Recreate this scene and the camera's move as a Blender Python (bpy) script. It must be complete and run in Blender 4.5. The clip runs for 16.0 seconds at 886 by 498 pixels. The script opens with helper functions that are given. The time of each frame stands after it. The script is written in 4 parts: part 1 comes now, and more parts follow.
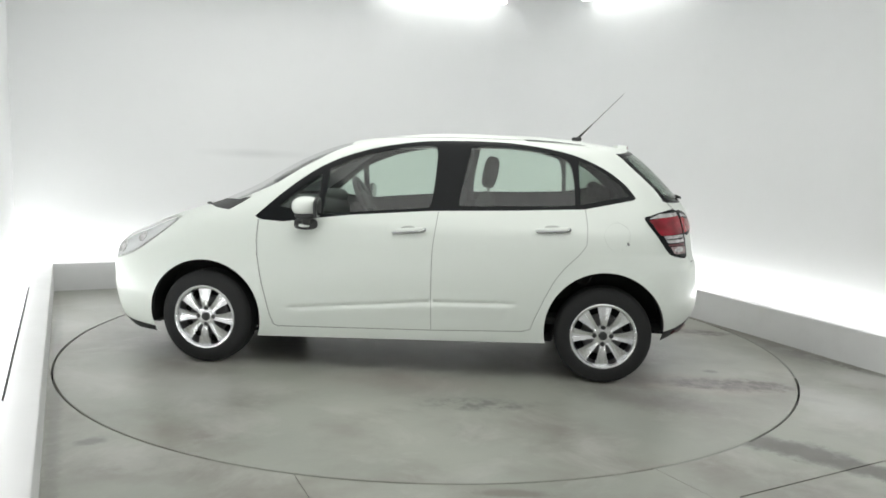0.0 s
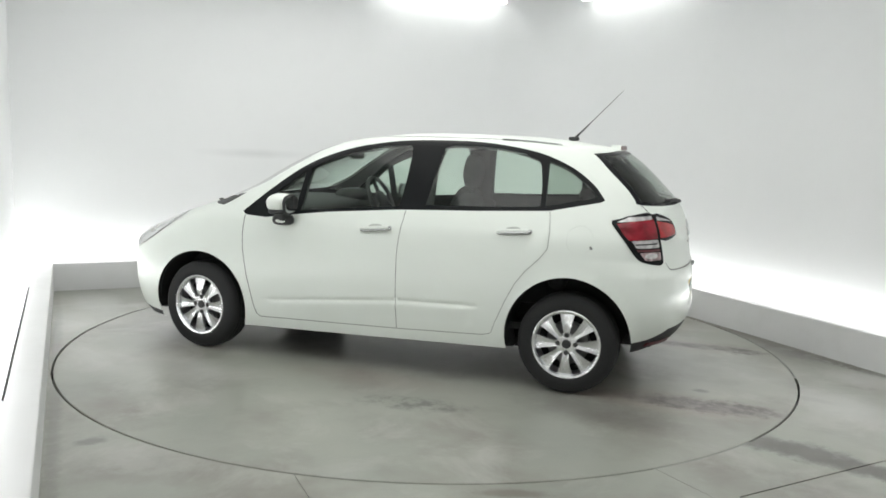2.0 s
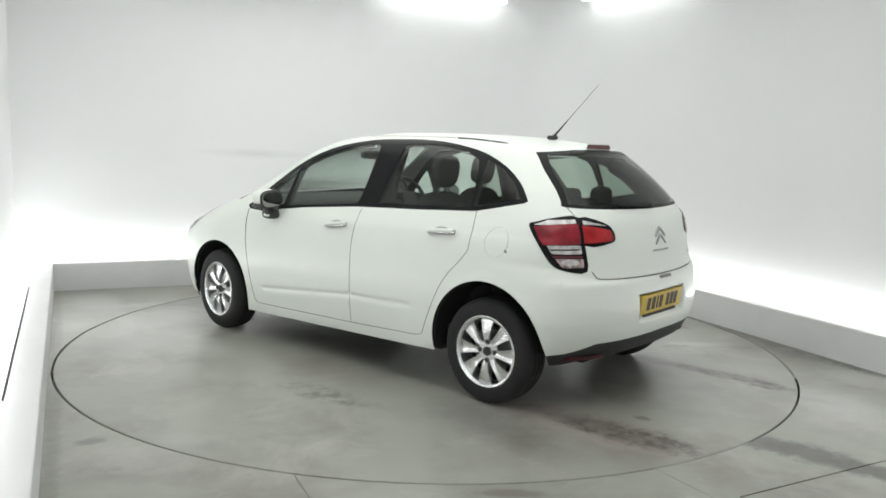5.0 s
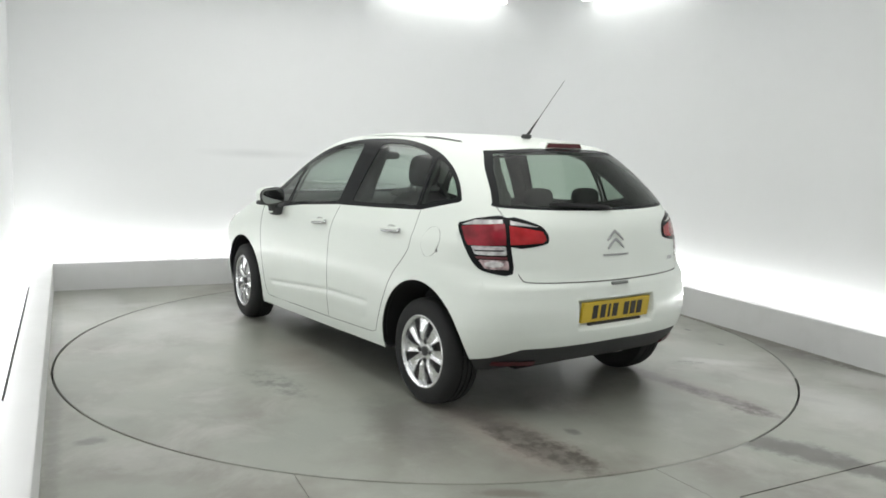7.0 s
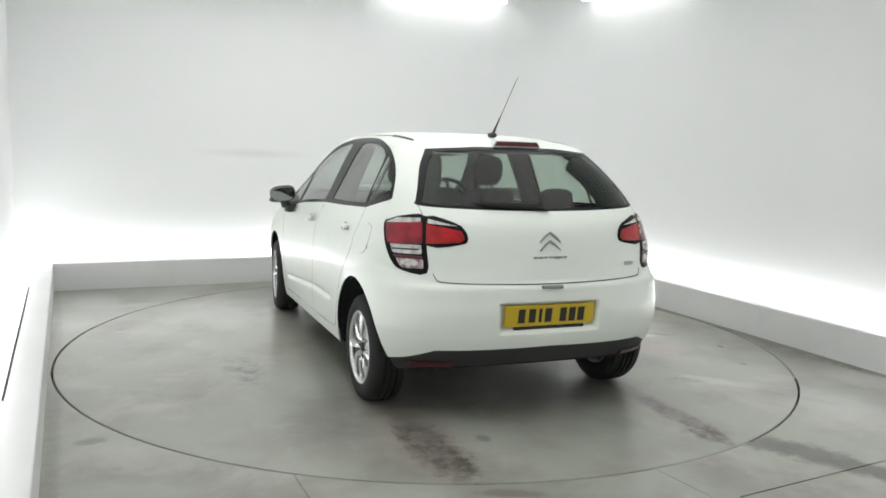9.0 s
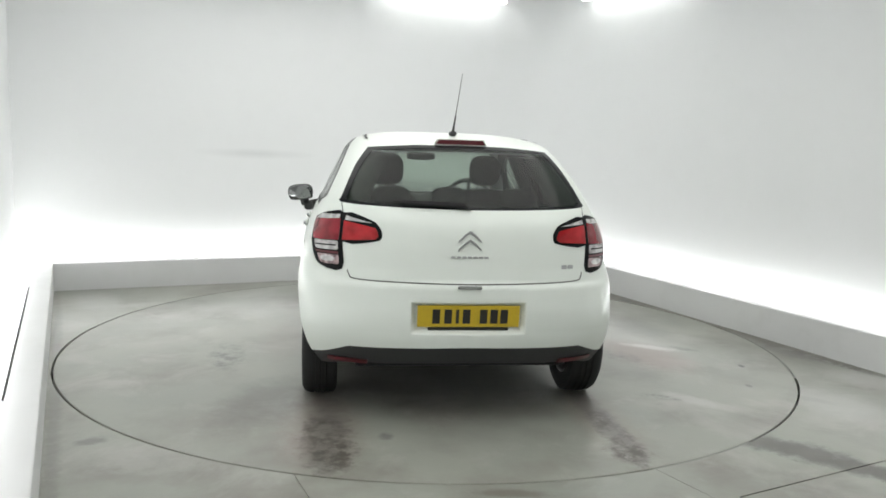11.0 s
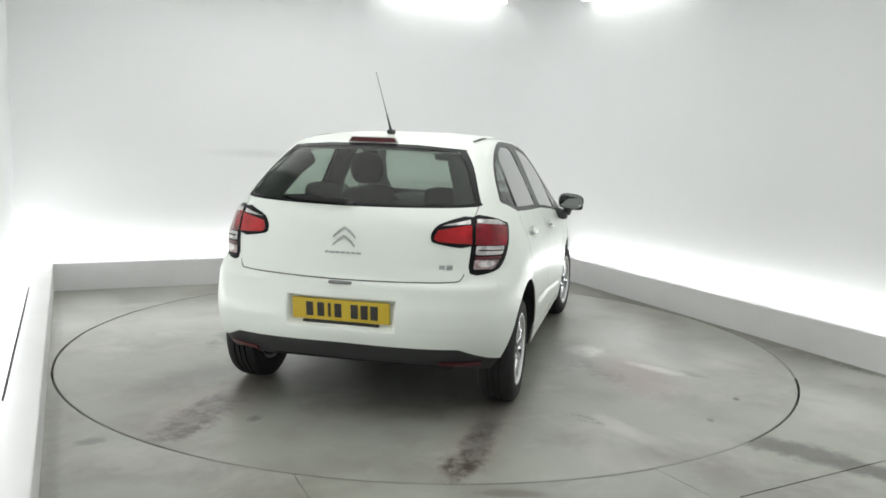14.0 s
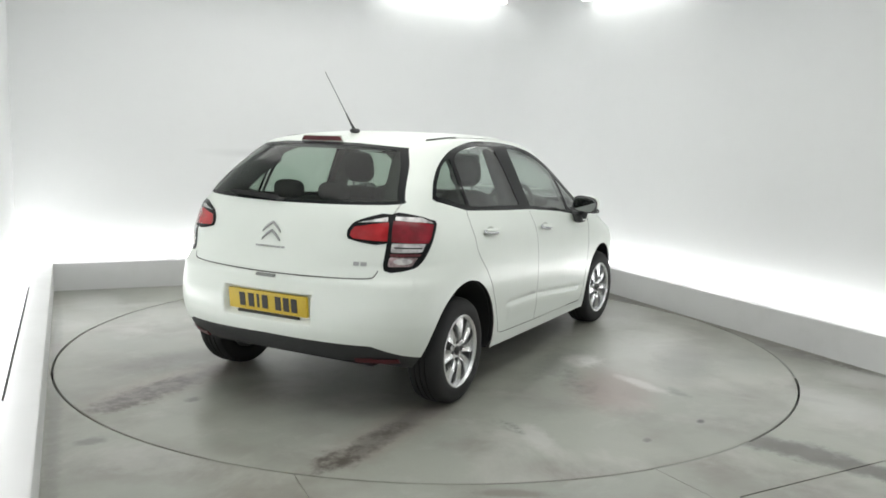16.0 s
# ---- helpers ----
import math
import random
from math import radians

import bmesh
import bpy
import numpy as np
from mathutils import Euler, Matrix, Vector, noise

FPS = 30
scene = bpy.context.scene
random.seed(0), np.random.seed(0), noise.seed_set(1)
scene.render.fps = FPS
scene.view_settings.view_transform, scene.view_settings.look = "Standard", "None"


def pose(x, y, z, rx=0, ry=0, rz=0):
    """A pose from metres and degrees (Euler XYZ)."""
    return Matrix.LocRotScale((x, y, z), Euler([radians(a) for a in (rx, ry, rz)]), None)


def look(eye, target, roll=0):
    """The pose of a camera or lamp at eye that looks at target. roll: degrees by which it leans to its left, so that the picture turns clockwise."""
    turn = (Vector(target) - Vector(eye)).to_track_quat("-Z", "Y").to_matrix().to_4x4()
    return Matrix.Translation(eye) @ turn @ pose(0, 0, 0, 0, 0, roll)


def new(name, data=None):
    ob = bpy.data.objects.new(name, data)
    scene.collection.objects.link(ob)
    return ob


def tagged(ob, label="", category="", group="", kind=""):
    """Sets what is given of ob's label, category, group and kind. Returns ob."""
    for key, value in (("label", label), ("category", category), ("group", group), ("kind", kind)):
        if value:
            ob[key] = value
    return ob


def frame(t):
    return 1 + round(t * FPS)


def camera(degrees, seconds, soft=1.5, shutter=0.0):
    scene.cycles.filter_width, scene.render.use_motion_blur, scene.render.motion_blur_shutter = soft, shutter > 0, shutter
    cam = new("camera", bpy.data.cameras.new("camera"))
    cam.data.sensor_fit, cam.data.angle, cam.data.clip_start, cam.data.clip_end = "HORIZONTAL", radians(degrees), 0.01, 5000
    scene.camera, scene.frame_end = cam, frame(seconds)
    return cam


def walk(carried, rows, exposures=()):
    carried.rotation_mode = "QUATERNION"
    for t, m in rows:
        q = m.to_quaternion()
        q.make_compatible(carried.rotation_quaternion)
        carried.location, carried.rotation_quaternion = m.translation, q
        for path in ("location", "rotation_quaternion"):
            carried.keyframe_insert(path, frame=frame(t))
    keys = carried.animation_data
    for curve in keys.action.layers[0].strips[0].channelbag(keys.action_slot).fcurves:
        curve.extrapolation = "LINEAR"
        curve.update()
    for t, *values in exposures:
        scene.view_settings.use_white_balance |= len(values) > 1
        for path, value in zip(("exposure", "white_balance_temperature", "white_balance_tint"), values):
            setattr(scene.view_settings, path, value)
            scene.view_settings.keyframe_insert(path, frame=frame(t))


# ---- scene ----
# ---- the camera stands still ----
cam = camera(58.16, 16.0, soft=1.7)
EYE = Vector((0.0, -5.688, 1.430))
TILT, YAW, LEAN = radians(7.561), radians(0.794), 1.870
AHEAD = Vector((math.sin(YAW) * math.cos(TILT), math.cos(YAW) * math.cos(TILT), -math.sin(TILT)))
STAND = look(EYE, EYE + AHEAD, LEAN)
walk(cam, [(0.0, STAND), (16.0, STAND)])

# ---- turn of the table: heading of the car's nose, degrees ----
HEAD0, RATE = 174.2, -7.028
CAR_AT = (0.089, 0.019)  # the car's middle on the table
TABLE_R = 2.472
ROOM_TURN = radians(24.57)

# ---- world and exposure: a closed white studio ----
world = bpy.data.worlds.new("studio_dark")
world.use_nodes = True
world.node_tree.nodes["Background"].inputs[0].default_value = (0.02, 0.02, 0.02, 1)
scene.world = world
scene.view_settings.exposure = 0.0

LIGHT_TOP, LIGHT_COVE, LIGHT_LOW = 1.90, 8.0, 9.4


# ---- materials ----
def shader(name, color=(0.5, 0.5, 0.5), rough=0.5, metal=0.0, coat=0.0):
    m = bpy.data.materials.new(name)
    m.use_nodes = True
    b = m.node_tree.nodes["Principled BSDF"]
    b.inputs["Base Color"].default_value = (*color, 1)
    b.inputs["Roughness"].default_value = rough
    b.inputs["Metallic"].default_value = metal
    b.inputs["Coat Weight"].default_value = coat
    b.inputs["Coat Roughness"].default_value = 0.12
    return m, m.node_tree, b


def node(tree, kind, **values):
    n = tree.nodes.new(kind)
    for key, value in values.items():
        if key in n.inputs:
            n.inputs[key].default_value = value
    return n


def ramp(tree, source, stops):
    r = tree.nodes.new("ShaderNodeValToRGB")
    while len(r.color_ramp.elements) < len(stops):
        r.color_ramp.elements.new(0.5)
    for e, (at, c) in zip(r.color_ramp.elements, stops):
        e.position, e.color = at, (*c, 1) if len(c) == 3 else c
    tree.links.new(source, r.inputs[0])
    return r.outputs[0]


def mix(tree, fac, a, b, how="MIX"):
    n = tree.nodes.new("ShaderNodeMix")
    n.data_type, n.blend_type = "RGBA", how
    for value, slot in ((fac, 0), (a, 6), (b, 7)):
        if isinstance(value, bpy.types.NodeSocket):
            tree.links.new(value, n.inputs[slot])
        elif slot == 0:
            n.inputs[0].default_value = value
        else:
            n.inputs[slot].default_value = (*value, 1)
    return n.outputs[2]


def calc(tree, op, a, b=0.0, clamp=False):
    n = tree.nodes.new("ShaderNodeMath")
    n.operation, n.use_clamp = op, clamp
    for value, slot in ((a, 0), (b, 1)):
        if isinstance(value, bpy.types.NodeSocket):
            tree.links.new(value, n.inputs[slot])
        else:
            n.inputs[slot].default_value = value
    return n.outputs[0]


def grain(tree, where, scale, detail=4.0, rough=0.55, distortion=0.0):
    n = node(tree, "ShaderNodeTexNoise", Scale=scale, Detail=detail, Roughness=rough, Distortion=distortion)
    tree.links.new(where, n.inputs["Vector"])
    return n.outputs["Fac"]


def relief(tree, b, height, strength, distance):
    n = node(tree, "ShaderNodeBump", Strength=strength, Distance=distance)
    tree.links.new(height, n.inputs["Height"])
    tree.links.new(n.outputs[0], b.inputs["Normal"])


def spot(tree, where, x, y, rx, ry, turn, wobble, size=0.35, soft=1.0):
    """A soft-edged elongated patch with a ragged outline: 1 inside, 0 outside."""
    n = tree.nodes.new("ShaderNodeMapping")
    n.vector_type = "TEXTURE"
    n.inputs["Location"].default_value = (x, y, 0)
    n.inputs["Rotation"].default_value = (0, 0, radians(turn))
    n.inputs["Scale"].default_value = (rx, ry, 1)
    tree.links.new(where, n.inputs["Vector"])
    g = tree.nodes.new("ShaderNodeVectorMath")
    g.operation = "LENGTH"
    tree.links.new(n.outputs[0], g.inputs[0])
    d = calc(tree, "ADD", g.outputs["Value"], calc(tree, "MULTIPLY", calc(tree, "SUBTRACT", wobble, 0.5), size * 6))
    return calc(tree, "DIVIDE", calc(tree, "SUBTRACT", 1.25, d), soft * 0.7, True)


def concrete(name, marks):
    """Painted grey concrete, worn and wet-cleaned; stains and painted shade, each as x, y, rx, ry, turn, colour,
    strength.
    """
    m, tree, b = shader(name, rough=0.3)
    at = tree.nodes.new("ShaderNodeTexCoord").outputs["Object"]
    big, mid, fine = grain(tree, at, 0.9, 3), grain(tree, at, 5.0, 6, 0.6), grain(tree, at, 60, 3)
    col = ramp(tree, big, [(0.35, (0.278, 0.290, 0.255)), (0.65, (0.342, 0.350, 0.306))])
    col = mix(tree, calc(tree, "MULTIPLY", ramp(tree, mid, [(0.45, (0, 0, 0)), (0.7, (1, 1, 1))]), 0.10), col, (0.22, 0.215, 0.20))
    col = mix(tree, calc(tree, "MULTIPLY", ramp(tree, fine, [(0.5, (0, 0, 0)), (0.75, (1, 1, 1))]), 0.12), col, (0.40, 0.40, 0.38))
    wet = ramp(tree, grain(tree, at, 1.5, 5, 0.55), [(0.47, (0, 0, 0)), (0.68, (1, 1, 1))])
    col = mix(tree, calc(tree, "MULTIPLY", wet, 0.70), col, (0.19, 0.172, 0.15))
    dry = ramp(tree, grain(tree, at, 1.7, 7, 0.65, 0.6), [(0.52, (0, 0, 0)), (0.70, (1, 1, 1))])
    col = mix(tree, calc(tree, "MULTIPLY", dry, 0.48), col, (0.47, 0.465, 0.44))
    rag = grain(tree, at, 11.0, 8, 0.75)
    broken = ramp(tree, grain(tree, at, 9.0, 8, 0.72), [(0.43, (0.06, 0.06, 0.06)), (0.57, (1, 1, 1))])
    for x, y, rx, ry, turn, c, strength in marks:
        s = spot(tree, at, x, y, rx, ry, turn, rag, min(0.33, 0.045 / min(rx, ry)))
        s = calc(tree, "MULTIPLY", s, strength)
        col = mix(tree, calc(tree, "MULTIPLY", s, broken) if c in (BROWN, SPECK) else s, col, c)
    tree.links.new(col, b.inputs["Base Color"])
    tree.links.new(calc(tree, "ADD", calc(tree, "MULTIPLY", grain(tree, at, 2.4, 1), 0.09), 0.258), b.inputs["Roughness"])
    return m


SPECK = (0.115, 0.118, 0.105)
BROWN, RUST, DARK, PALE = (0.062, 0.048, 0.038), (0.25, 0.165, 0.15), (0.12, 0.118, 0.108), (0.50, 0.50, 0.48)
ox, oy = CAR_AT
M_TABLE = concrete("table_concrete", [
    (-1.85 + ox, 0.72 + oy, 0.60, 0.20, 0, RUST, 0.40),
    (-2.06 + ox, 0.69 + oy, 0.36, 0.12, 0, BROWN, 0.75),
    (-2.22 + ox, 0.66 + oy, 0.20, 0.10, 0, BROWN, 0.85),
    (-1.86 + ox, 0.76 + oy, 0.16, 0.06, 0, BROWN, 0.80),
    (-1.80 + ox, -0.75 + oy, 0.55, 0.16, 0, RUST, 0.30),
    (-2.02 + ox, -0.75 + oy, 0.36, 0.075, 0, BROWN, 0.80),
    (-1.75 + ox, -0.75 + oy, 0.70, 0.075, 0, DARK, 0.50),
    (-1.95 + ox, 0.70 + oy, 0.55, 0.10, 0, DARK, 0.45),
    (-2.25 + ox, -0.74 + oy, 0.15, 0.10, 0, BROWN, 0.85),
    (-1.80 + ox, -0.74 + oy, 0.12, 0.05, 0, BROWN, 0.65),
    (0.25 + ox, -1.50 + oy, 0.90, 0.34, 8, PALE, 0.50),
    (-0.51 + ox, -1.49 + oy, 0.42, 0.26, 20, RUST, 0.55),
    (0.01 + ox, -1.14 + oy, 0.16, 0.13, 5, (0.66, 0.655, 0.63), 0.85),
    (-0.30 + ox, -1.62 + oy, 0.20, 0.06, 60, (0.60, 0.59, 0.57), 0.70),
    (-0.45 + ox, -1.25 + oy, 0.26, 0.10, 30, SPECK, 0.60),
    (-0.35 + ox, -1.85 + oy, 0.12, 0.05, 50, SPECK, 0.55),
    (-0.07 + ox, -1.03 + oy, 0.42, 0.14, 0, DARK, 0.50),
    (-0.80 + ox, -1.20 + oy, 0.42, 0.22, 10, DARK, 0.32),
    (-1.50 + ox, -1.40 + oy, 0.20, 0.07, 40, PALE, 0.50),
    (-1.99 + ox, 0.41 + oy, 0.05, 0.035, 0, DARK, 0.70),
    (0.35 + ox, -1.75 + oy, 0.50, 0.20, 10, DARK, 0.40),
    (-1.45 + ox, 1.05 + oy, 0.45, 0.22, -15, DARK, 0.45),
    (-0.52 + ox, 1.36 + oy, 0.30, 0.10, 8, SPECK, 0.80),
    (-0.10 + ox, 1.02 + oy, 0.55, 0.16, 0, RUST, 0.18),
    (-1.43 + ox, -1.22 + oy, 0.12, 0.040, 60, SPECK, 0.95),
    (-0.80 + ox, -2.065 + oy, 0.035, 0.02, 0, (0.04, 0.04, 0.04), 0.9),
    (-1.24 + ox, -1.885 + oy, 0.03, 0.02, 0, DARK, 0.8),
    # soft shade beneath the car, put into the deck's colour
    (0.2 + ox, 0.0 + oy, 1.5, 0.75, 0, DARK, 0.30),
    (1.75 + ox, -0.9 + oy, 0.5, 0.35, 20, PALE, 0.45),
    (1.3 + ox, 1.35 + oy, 0.7, 0.3, 0, PALE, 0.25),
])
def in_room(x, y, *rest):
    """A stain given along the view, turned into the room's own axes."""
    c, k = math.cos(ROOM_TURN), math.sin(ROOM_TURN)
    rx, ry, turn, colour, strength = rest
    return (x * c + y * k, -x * k + y * c, rx, ry, turn - math.degrees(ROOM_TURN), colour, strength)


WET = (0.105, 0.102, 0.09)
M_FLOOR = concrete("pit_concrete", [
    in_room(1.70, -1.90, 0.17, 0.12, -35, WET, 0.85),
    in_room(1.86, -2.01, 0.20, 0.13, -38, WET, 0.9),
    in_room(2.02, -2.18, 0.20, 0.10, -42, WET, 0.9),
    in_room(2.25, -2.42, 0.25, 0.09, -42, WET, 0.8),
    in_room(-1.565, -2.11, 0.07, 0.05, 30, DARK, 0.6),
    in_room(-1.30, -2.32, 0.20, 0.10, -30, PALE, 0.25),
    in_room(0.37, -2.55, 0.17, 0.04, 0, (0.15, 0.13, 0.11), 0.75),
    in_room(2.25, -1.15, 0.16, 0.05, -30, DARK, 0.45),
    in_room(2.45, -1.35, 0.50, 0.25, -60, PALE, 0.45),
    in_room(-2.85, 1.0, 0.40, 0.20, -60, PALE, 0.5),
    in_room(-2.35, 0.95, 0.30, 0.10, 20, PALE, 0.4),
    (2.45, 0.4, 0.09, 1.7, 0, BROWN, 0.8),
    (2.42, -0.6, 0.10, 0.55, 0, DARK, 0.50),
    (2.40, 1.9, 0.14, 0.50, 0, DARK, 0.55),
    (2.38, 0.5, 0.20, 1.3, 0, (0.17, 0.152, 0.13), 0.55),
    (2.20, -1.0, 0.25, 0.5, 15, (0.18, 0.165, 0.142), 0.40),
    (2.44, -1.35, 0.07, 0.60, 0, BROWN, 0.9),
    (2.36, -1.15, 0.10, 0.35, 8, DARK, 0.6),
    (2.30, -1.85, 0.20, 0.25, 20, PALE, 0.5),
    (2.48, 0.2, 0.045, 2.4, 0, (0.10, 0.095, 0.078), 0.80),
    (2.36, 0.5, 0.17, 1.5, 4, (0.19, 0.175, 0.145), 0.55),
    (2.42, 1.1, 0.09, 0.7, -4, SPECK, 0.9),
    # thin darker lines along the foot of the left and back kerbs
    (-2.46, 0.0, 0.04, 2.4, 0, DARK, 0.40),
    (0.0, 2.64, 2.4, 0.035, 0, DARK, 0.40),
])


def white_wall(name, low, high, dirt=0.08, size=6.0, mark=None):
    m, tree, b = shader(name, rough=0.55)
    at = tree.nodes.new("ShaderNodeTexCoord").outputs["Object"]
    c = ramp(tree, grain(tree, at, 0.6, 4), [(0.35, low), (0.65, high)])
    c = mix(tree, calc(tree, "MULTIPLY", ramp(tree, grain(tree, at, size, 6, 0.65), [(0.50, (0, 0, 0)), (0.72, (1, 1, 1))]), dirt), c, (0.5, 0.5, 0.48))
    if mark:
        # a long faint grey streak in the wall's colour
        n = tree.nodes.new("ShaderNodeMapping")
        n.vector_type = "TEXTURE"
        n.inputs["Location"].default_value = mark
        n.inputs["Rotation"].default_value = (0, radians(0.8), 0)
        n.inputs["Scale"].default_value = (0.62, 0.5, 0.055)
        tree.links.new(at, n.inputs["Vector"])
        g = tree.nodes.new("ShaderNodeVectorMath")
        g.operation = "LENGTH"
        tree.links.new(n.outputs[0], g.inputs[0])
        d = calc(tree, "ADD", g.outputs["Value"], calc(tree, "MULTIPLY", calc(tree, "SUBTRACT", grain(tree, at, 3.0, 4), 0.5), 0.8))
        c = mix(tree, calc(tree, "MULTIPLY", calc(tree, "SUBTRACT", 1.0, d, True), 0.30), c, (0.45, 0.46, 0.46))
    tree.links.new(c, b.inputs["Base Color"])
    relief(tree, b, grain(tree, at, 45, 3), 0.05, 0.003)
    return m


M_WALL = white_wall("white_wall_paint", (0.77, 0.778, 0.783), (0.79, 0.797, 0.802), 0.03, mark=(-0.63, 2.983, 1.265))
M_KERB = white_wall("scuffed_white_kerb_paint", (0.62, 0.62, 0.622), (0.68, 0.68, 0.68), 0.30, 2.0)
M_GAP, _, _ = shader("dark_gap", (0.015, 0.015, 0.014), 0.9)
M_DIRT, _, _ = shader("grey_filler", (0.25, 0.262, 0.24), 0.6)


def glow(name, color, strength):
    m = bpy.data.materials.new(name)
    m.use_nodes = True
    t = m.node_tree
    t.nodes.remove(t.nodes["Principled BSDF"])
    e = node(t, "ShaderNodeEmission", Strength=strength)
    e.inputs["Color"].default_value = (*color, 1)
    t.links.new(e.outputs[0], t.nodes["Material Output"].inputs[0])
    return m


M_LIGHT_TOP = glow("softbox_diffuser", (0.985, 1.0, 0.965), LIGHT_TOP)
M_LIGHT_COVE = glow("cove_tube_diffuser", (0.985, 1.0, 0.97), LIGHT_COVE)
M_LIGHT_LOW = glow("floor_trough_diffuser", (0.99, 1.0, 0.985), LIGHT_LOW)


def paint(name, color):
    m, tree, b = shader(name, color, 0.40, 0.0, 0.22)
    at = tree.nodes.new("ShaderNodeTexCoord").outputs["Object"]
    dust = ramp(tree, grain(tree, at, 3.0, 6, 0.7), [(0.4, (0, 0, 0)), (0.8, (1, 1, 1))])
    c = mix(tree, calc(tree, "MULTIPLY", dust, 0.10), color, (0.62, 0.63, 0.58))
    tree.links.new(c, b.inputs["Base Color"])
    tree.links.new(calc(tree, "ADD", calc(tree, "MULTIPLY", dust, 0.15), 0.34), b.inputs["Roughness"])
    return m


def plain(name, color, rough, metal=0.0, coat=0.0, bump=0.0, scale=80.0, deep=0.8):
    m, tree, b = shader(name, color, rough, metal, coat)
    at = tree.nodes.new("ShaderNodeTexCoord").outputs["Object"]
    g = grain(tree, at, scale, 3)
    dark = tuple(c * deep for c in color)
    if deep < 0.8:
        g = ramp(tree, g, [(0.36, (0, 0, 0)), (0.62, (1, 1, 1))])
    tree.links.new(mix(tree, g, color, dark), b.inputs["Base Color"])
    if bump:
        relief(tree, b, g, bump, 0.002)
    return m


def thin_glass(name, tint, gloss=1.0):
    """A thin pane: tinted see-through with a clear reflection."""
    m = bpy.data.materials.new(name)
    m.use_nodes = True
    t = m.node_tree
    t.nodes.remove(t.nodes["Principled BSDF"])
    see = t.nodes.new("ShaderNodeBsdfTransparent")
    see.inputs[0].default_value = (*tint, 1)
    shine = node(t, "ShaderNodeBsdfGlossy", Roughness=0.02)
    f = node(t, "ShaderNodeLayerWeight", Blend=0.5)
    f = calc(t, "ADD", calc(t, "MULTIPLY", calc(t, "POWER", f.outputs["Facing"], 5.0), 0.92), 0.035)
    x = t.nodes.new("ShaderNodeMixShader")
    t.links.new(calc(t, "MULTIPLY", f, gloss), x.inputs[0])
    t.links.new(see.outputs[0], x.inputs[1])
    t.links.new(shine.outputs[0], x.inputs[2])
    t.links.new(x.outputs[0], t.nodes["Material Output"].inputs[0])
    return m


M_PAINT = paint("white_car_paint", (0.735, 0.775, 0.73))
M_SEAL = plain("grey_shut_line", (0.24, 0.25, 0.24), 0.8)
M_FRAME = plain("black_window_frame", (0.011, 0.012, 0.013), 0.25, 0, 0.0)
M_FRAME.node_tree.nodes["Principled BSDF"].inputs["Specular IOR Level"].default_value = 0.12
M_GLASS = thin_glass("green_tinted_glass", (0.76, 0.85, 0.79), 1.8)
M_SCREEN = thin_glass("windscreen_glass", (0.80, 0.87, 0.83), 3.0)
M_GLASS_REAR = thin_glass("dark_tinted_rear_glass", (0.50, 0.58, 0.52), 1.0)
M_BLACK = plain("black_textured_plastic", (0.028, 0.029, 0.03), 0.55, bump=0.3, scale=400)
M_TYRE = plain("black_tyre_rubber", (0.013, 0.0135, 0.014), 0.8, bump=0.25, scale=120)
M_ALLOY = plain("silver_alloy", (0.80, 0.81, 0.82), 0.27, 0.85)
# the rim's alloy again, darkened by colour for the shade inside the wheel
M_BARREL = plain("shaded_alloy", (0.30, 0.30, 0.31), 0.45, 0.6)
M_WELL = plain("black_wheel_well", (0.012, 0.012, 0.013), 0.9)
M_STEEL = plain("dark_brake_steel", (0.16, 0.16, 0.16), 0.5, 0.6)
M_CHROME = plain("chrome", (0.52, 0.53, 0.54), 0.15, 1.0)
M_RED = plain("red_lamp_lens", (0.26, 0.008, 0.020), 0.2, 0, 0.25, 0.0, 11.0, 0.6)
M_RED_BRIGHT = plain("bright_red_lamp_lens", (0.46, 0.013, 0.018), 0.2, 0, 0.25, 0.0, 11.0, 0.65)
M_CLEAR = plain("clear_lamp_lens", (0.74, 0.72, 0.72), 0.2, 0.3, 0.2, 0.0, 30.0, 0.55)
M_HEAD = plain("headlight_lens", (0.80, 0.81, 0.82), 0.12, 0.35, 0.6, 0.5, 14.0)
M_SMOKED = plain("smoked_lamp_lens", (0.56, 0.42, 0.43), 0.2, 0.3, 0.1, 0.0, 30.0, 0.35)
M_RED_DARK = plain("dark_red_lens", (0.09, 0.005, 0.010), 0.3, 0, 0.05)
M_BADGE = plain("grey_chrome_badge", (0.45, 0.46, 0.46), 0.3, 0.9)
M_LINE = plain("pale_line_and_shade", (0.48, 0.50, 0.47), 0.7)
# mirror metal coloured dark, standing in for a dark reflection
M_DARK_REFLECTION = plain("mirror_dark_reflection", (0.30, 0.31, 0.31), 0.06, 1.0)
M_PLATE = plain("yellow_plate", (0.62, 0.44, 0.03), 0.35)
M_INK = plain("black_print", (0.02, 0.018, 0.015), 0.5)
M_TRIM = plain("dark_grey_interior_trim", (0.026, 0.028, 0.027), 0.75)
M_LINING = plain("pale_grey_headlining", (0.34, 0.35, 0.34), 0.9)
M_CLOTH = plain("dark_seat_cloth", (0.022, 0.023, 0.024), 0.95)


# ---- mesh helpers ----
def part(name, bm, material, parent=None, label="", smooth=True):
    me = bpy.data.meshes.new(name)
    bmesh.ops.recalc_face_normals(bm, faces=bm.faces[:])
    bm.to_mesh(me)
    bm.free()
    me.materials.append(material)
    if smooth:
        me.polygons.foreach_set("use_smooth", [True] * len(me.polygons))
        me.set_sharp_from_angle(angle=radians(38))
    ob = new(name, me)
    ob.parent = parent
    return tagged(ob, label)


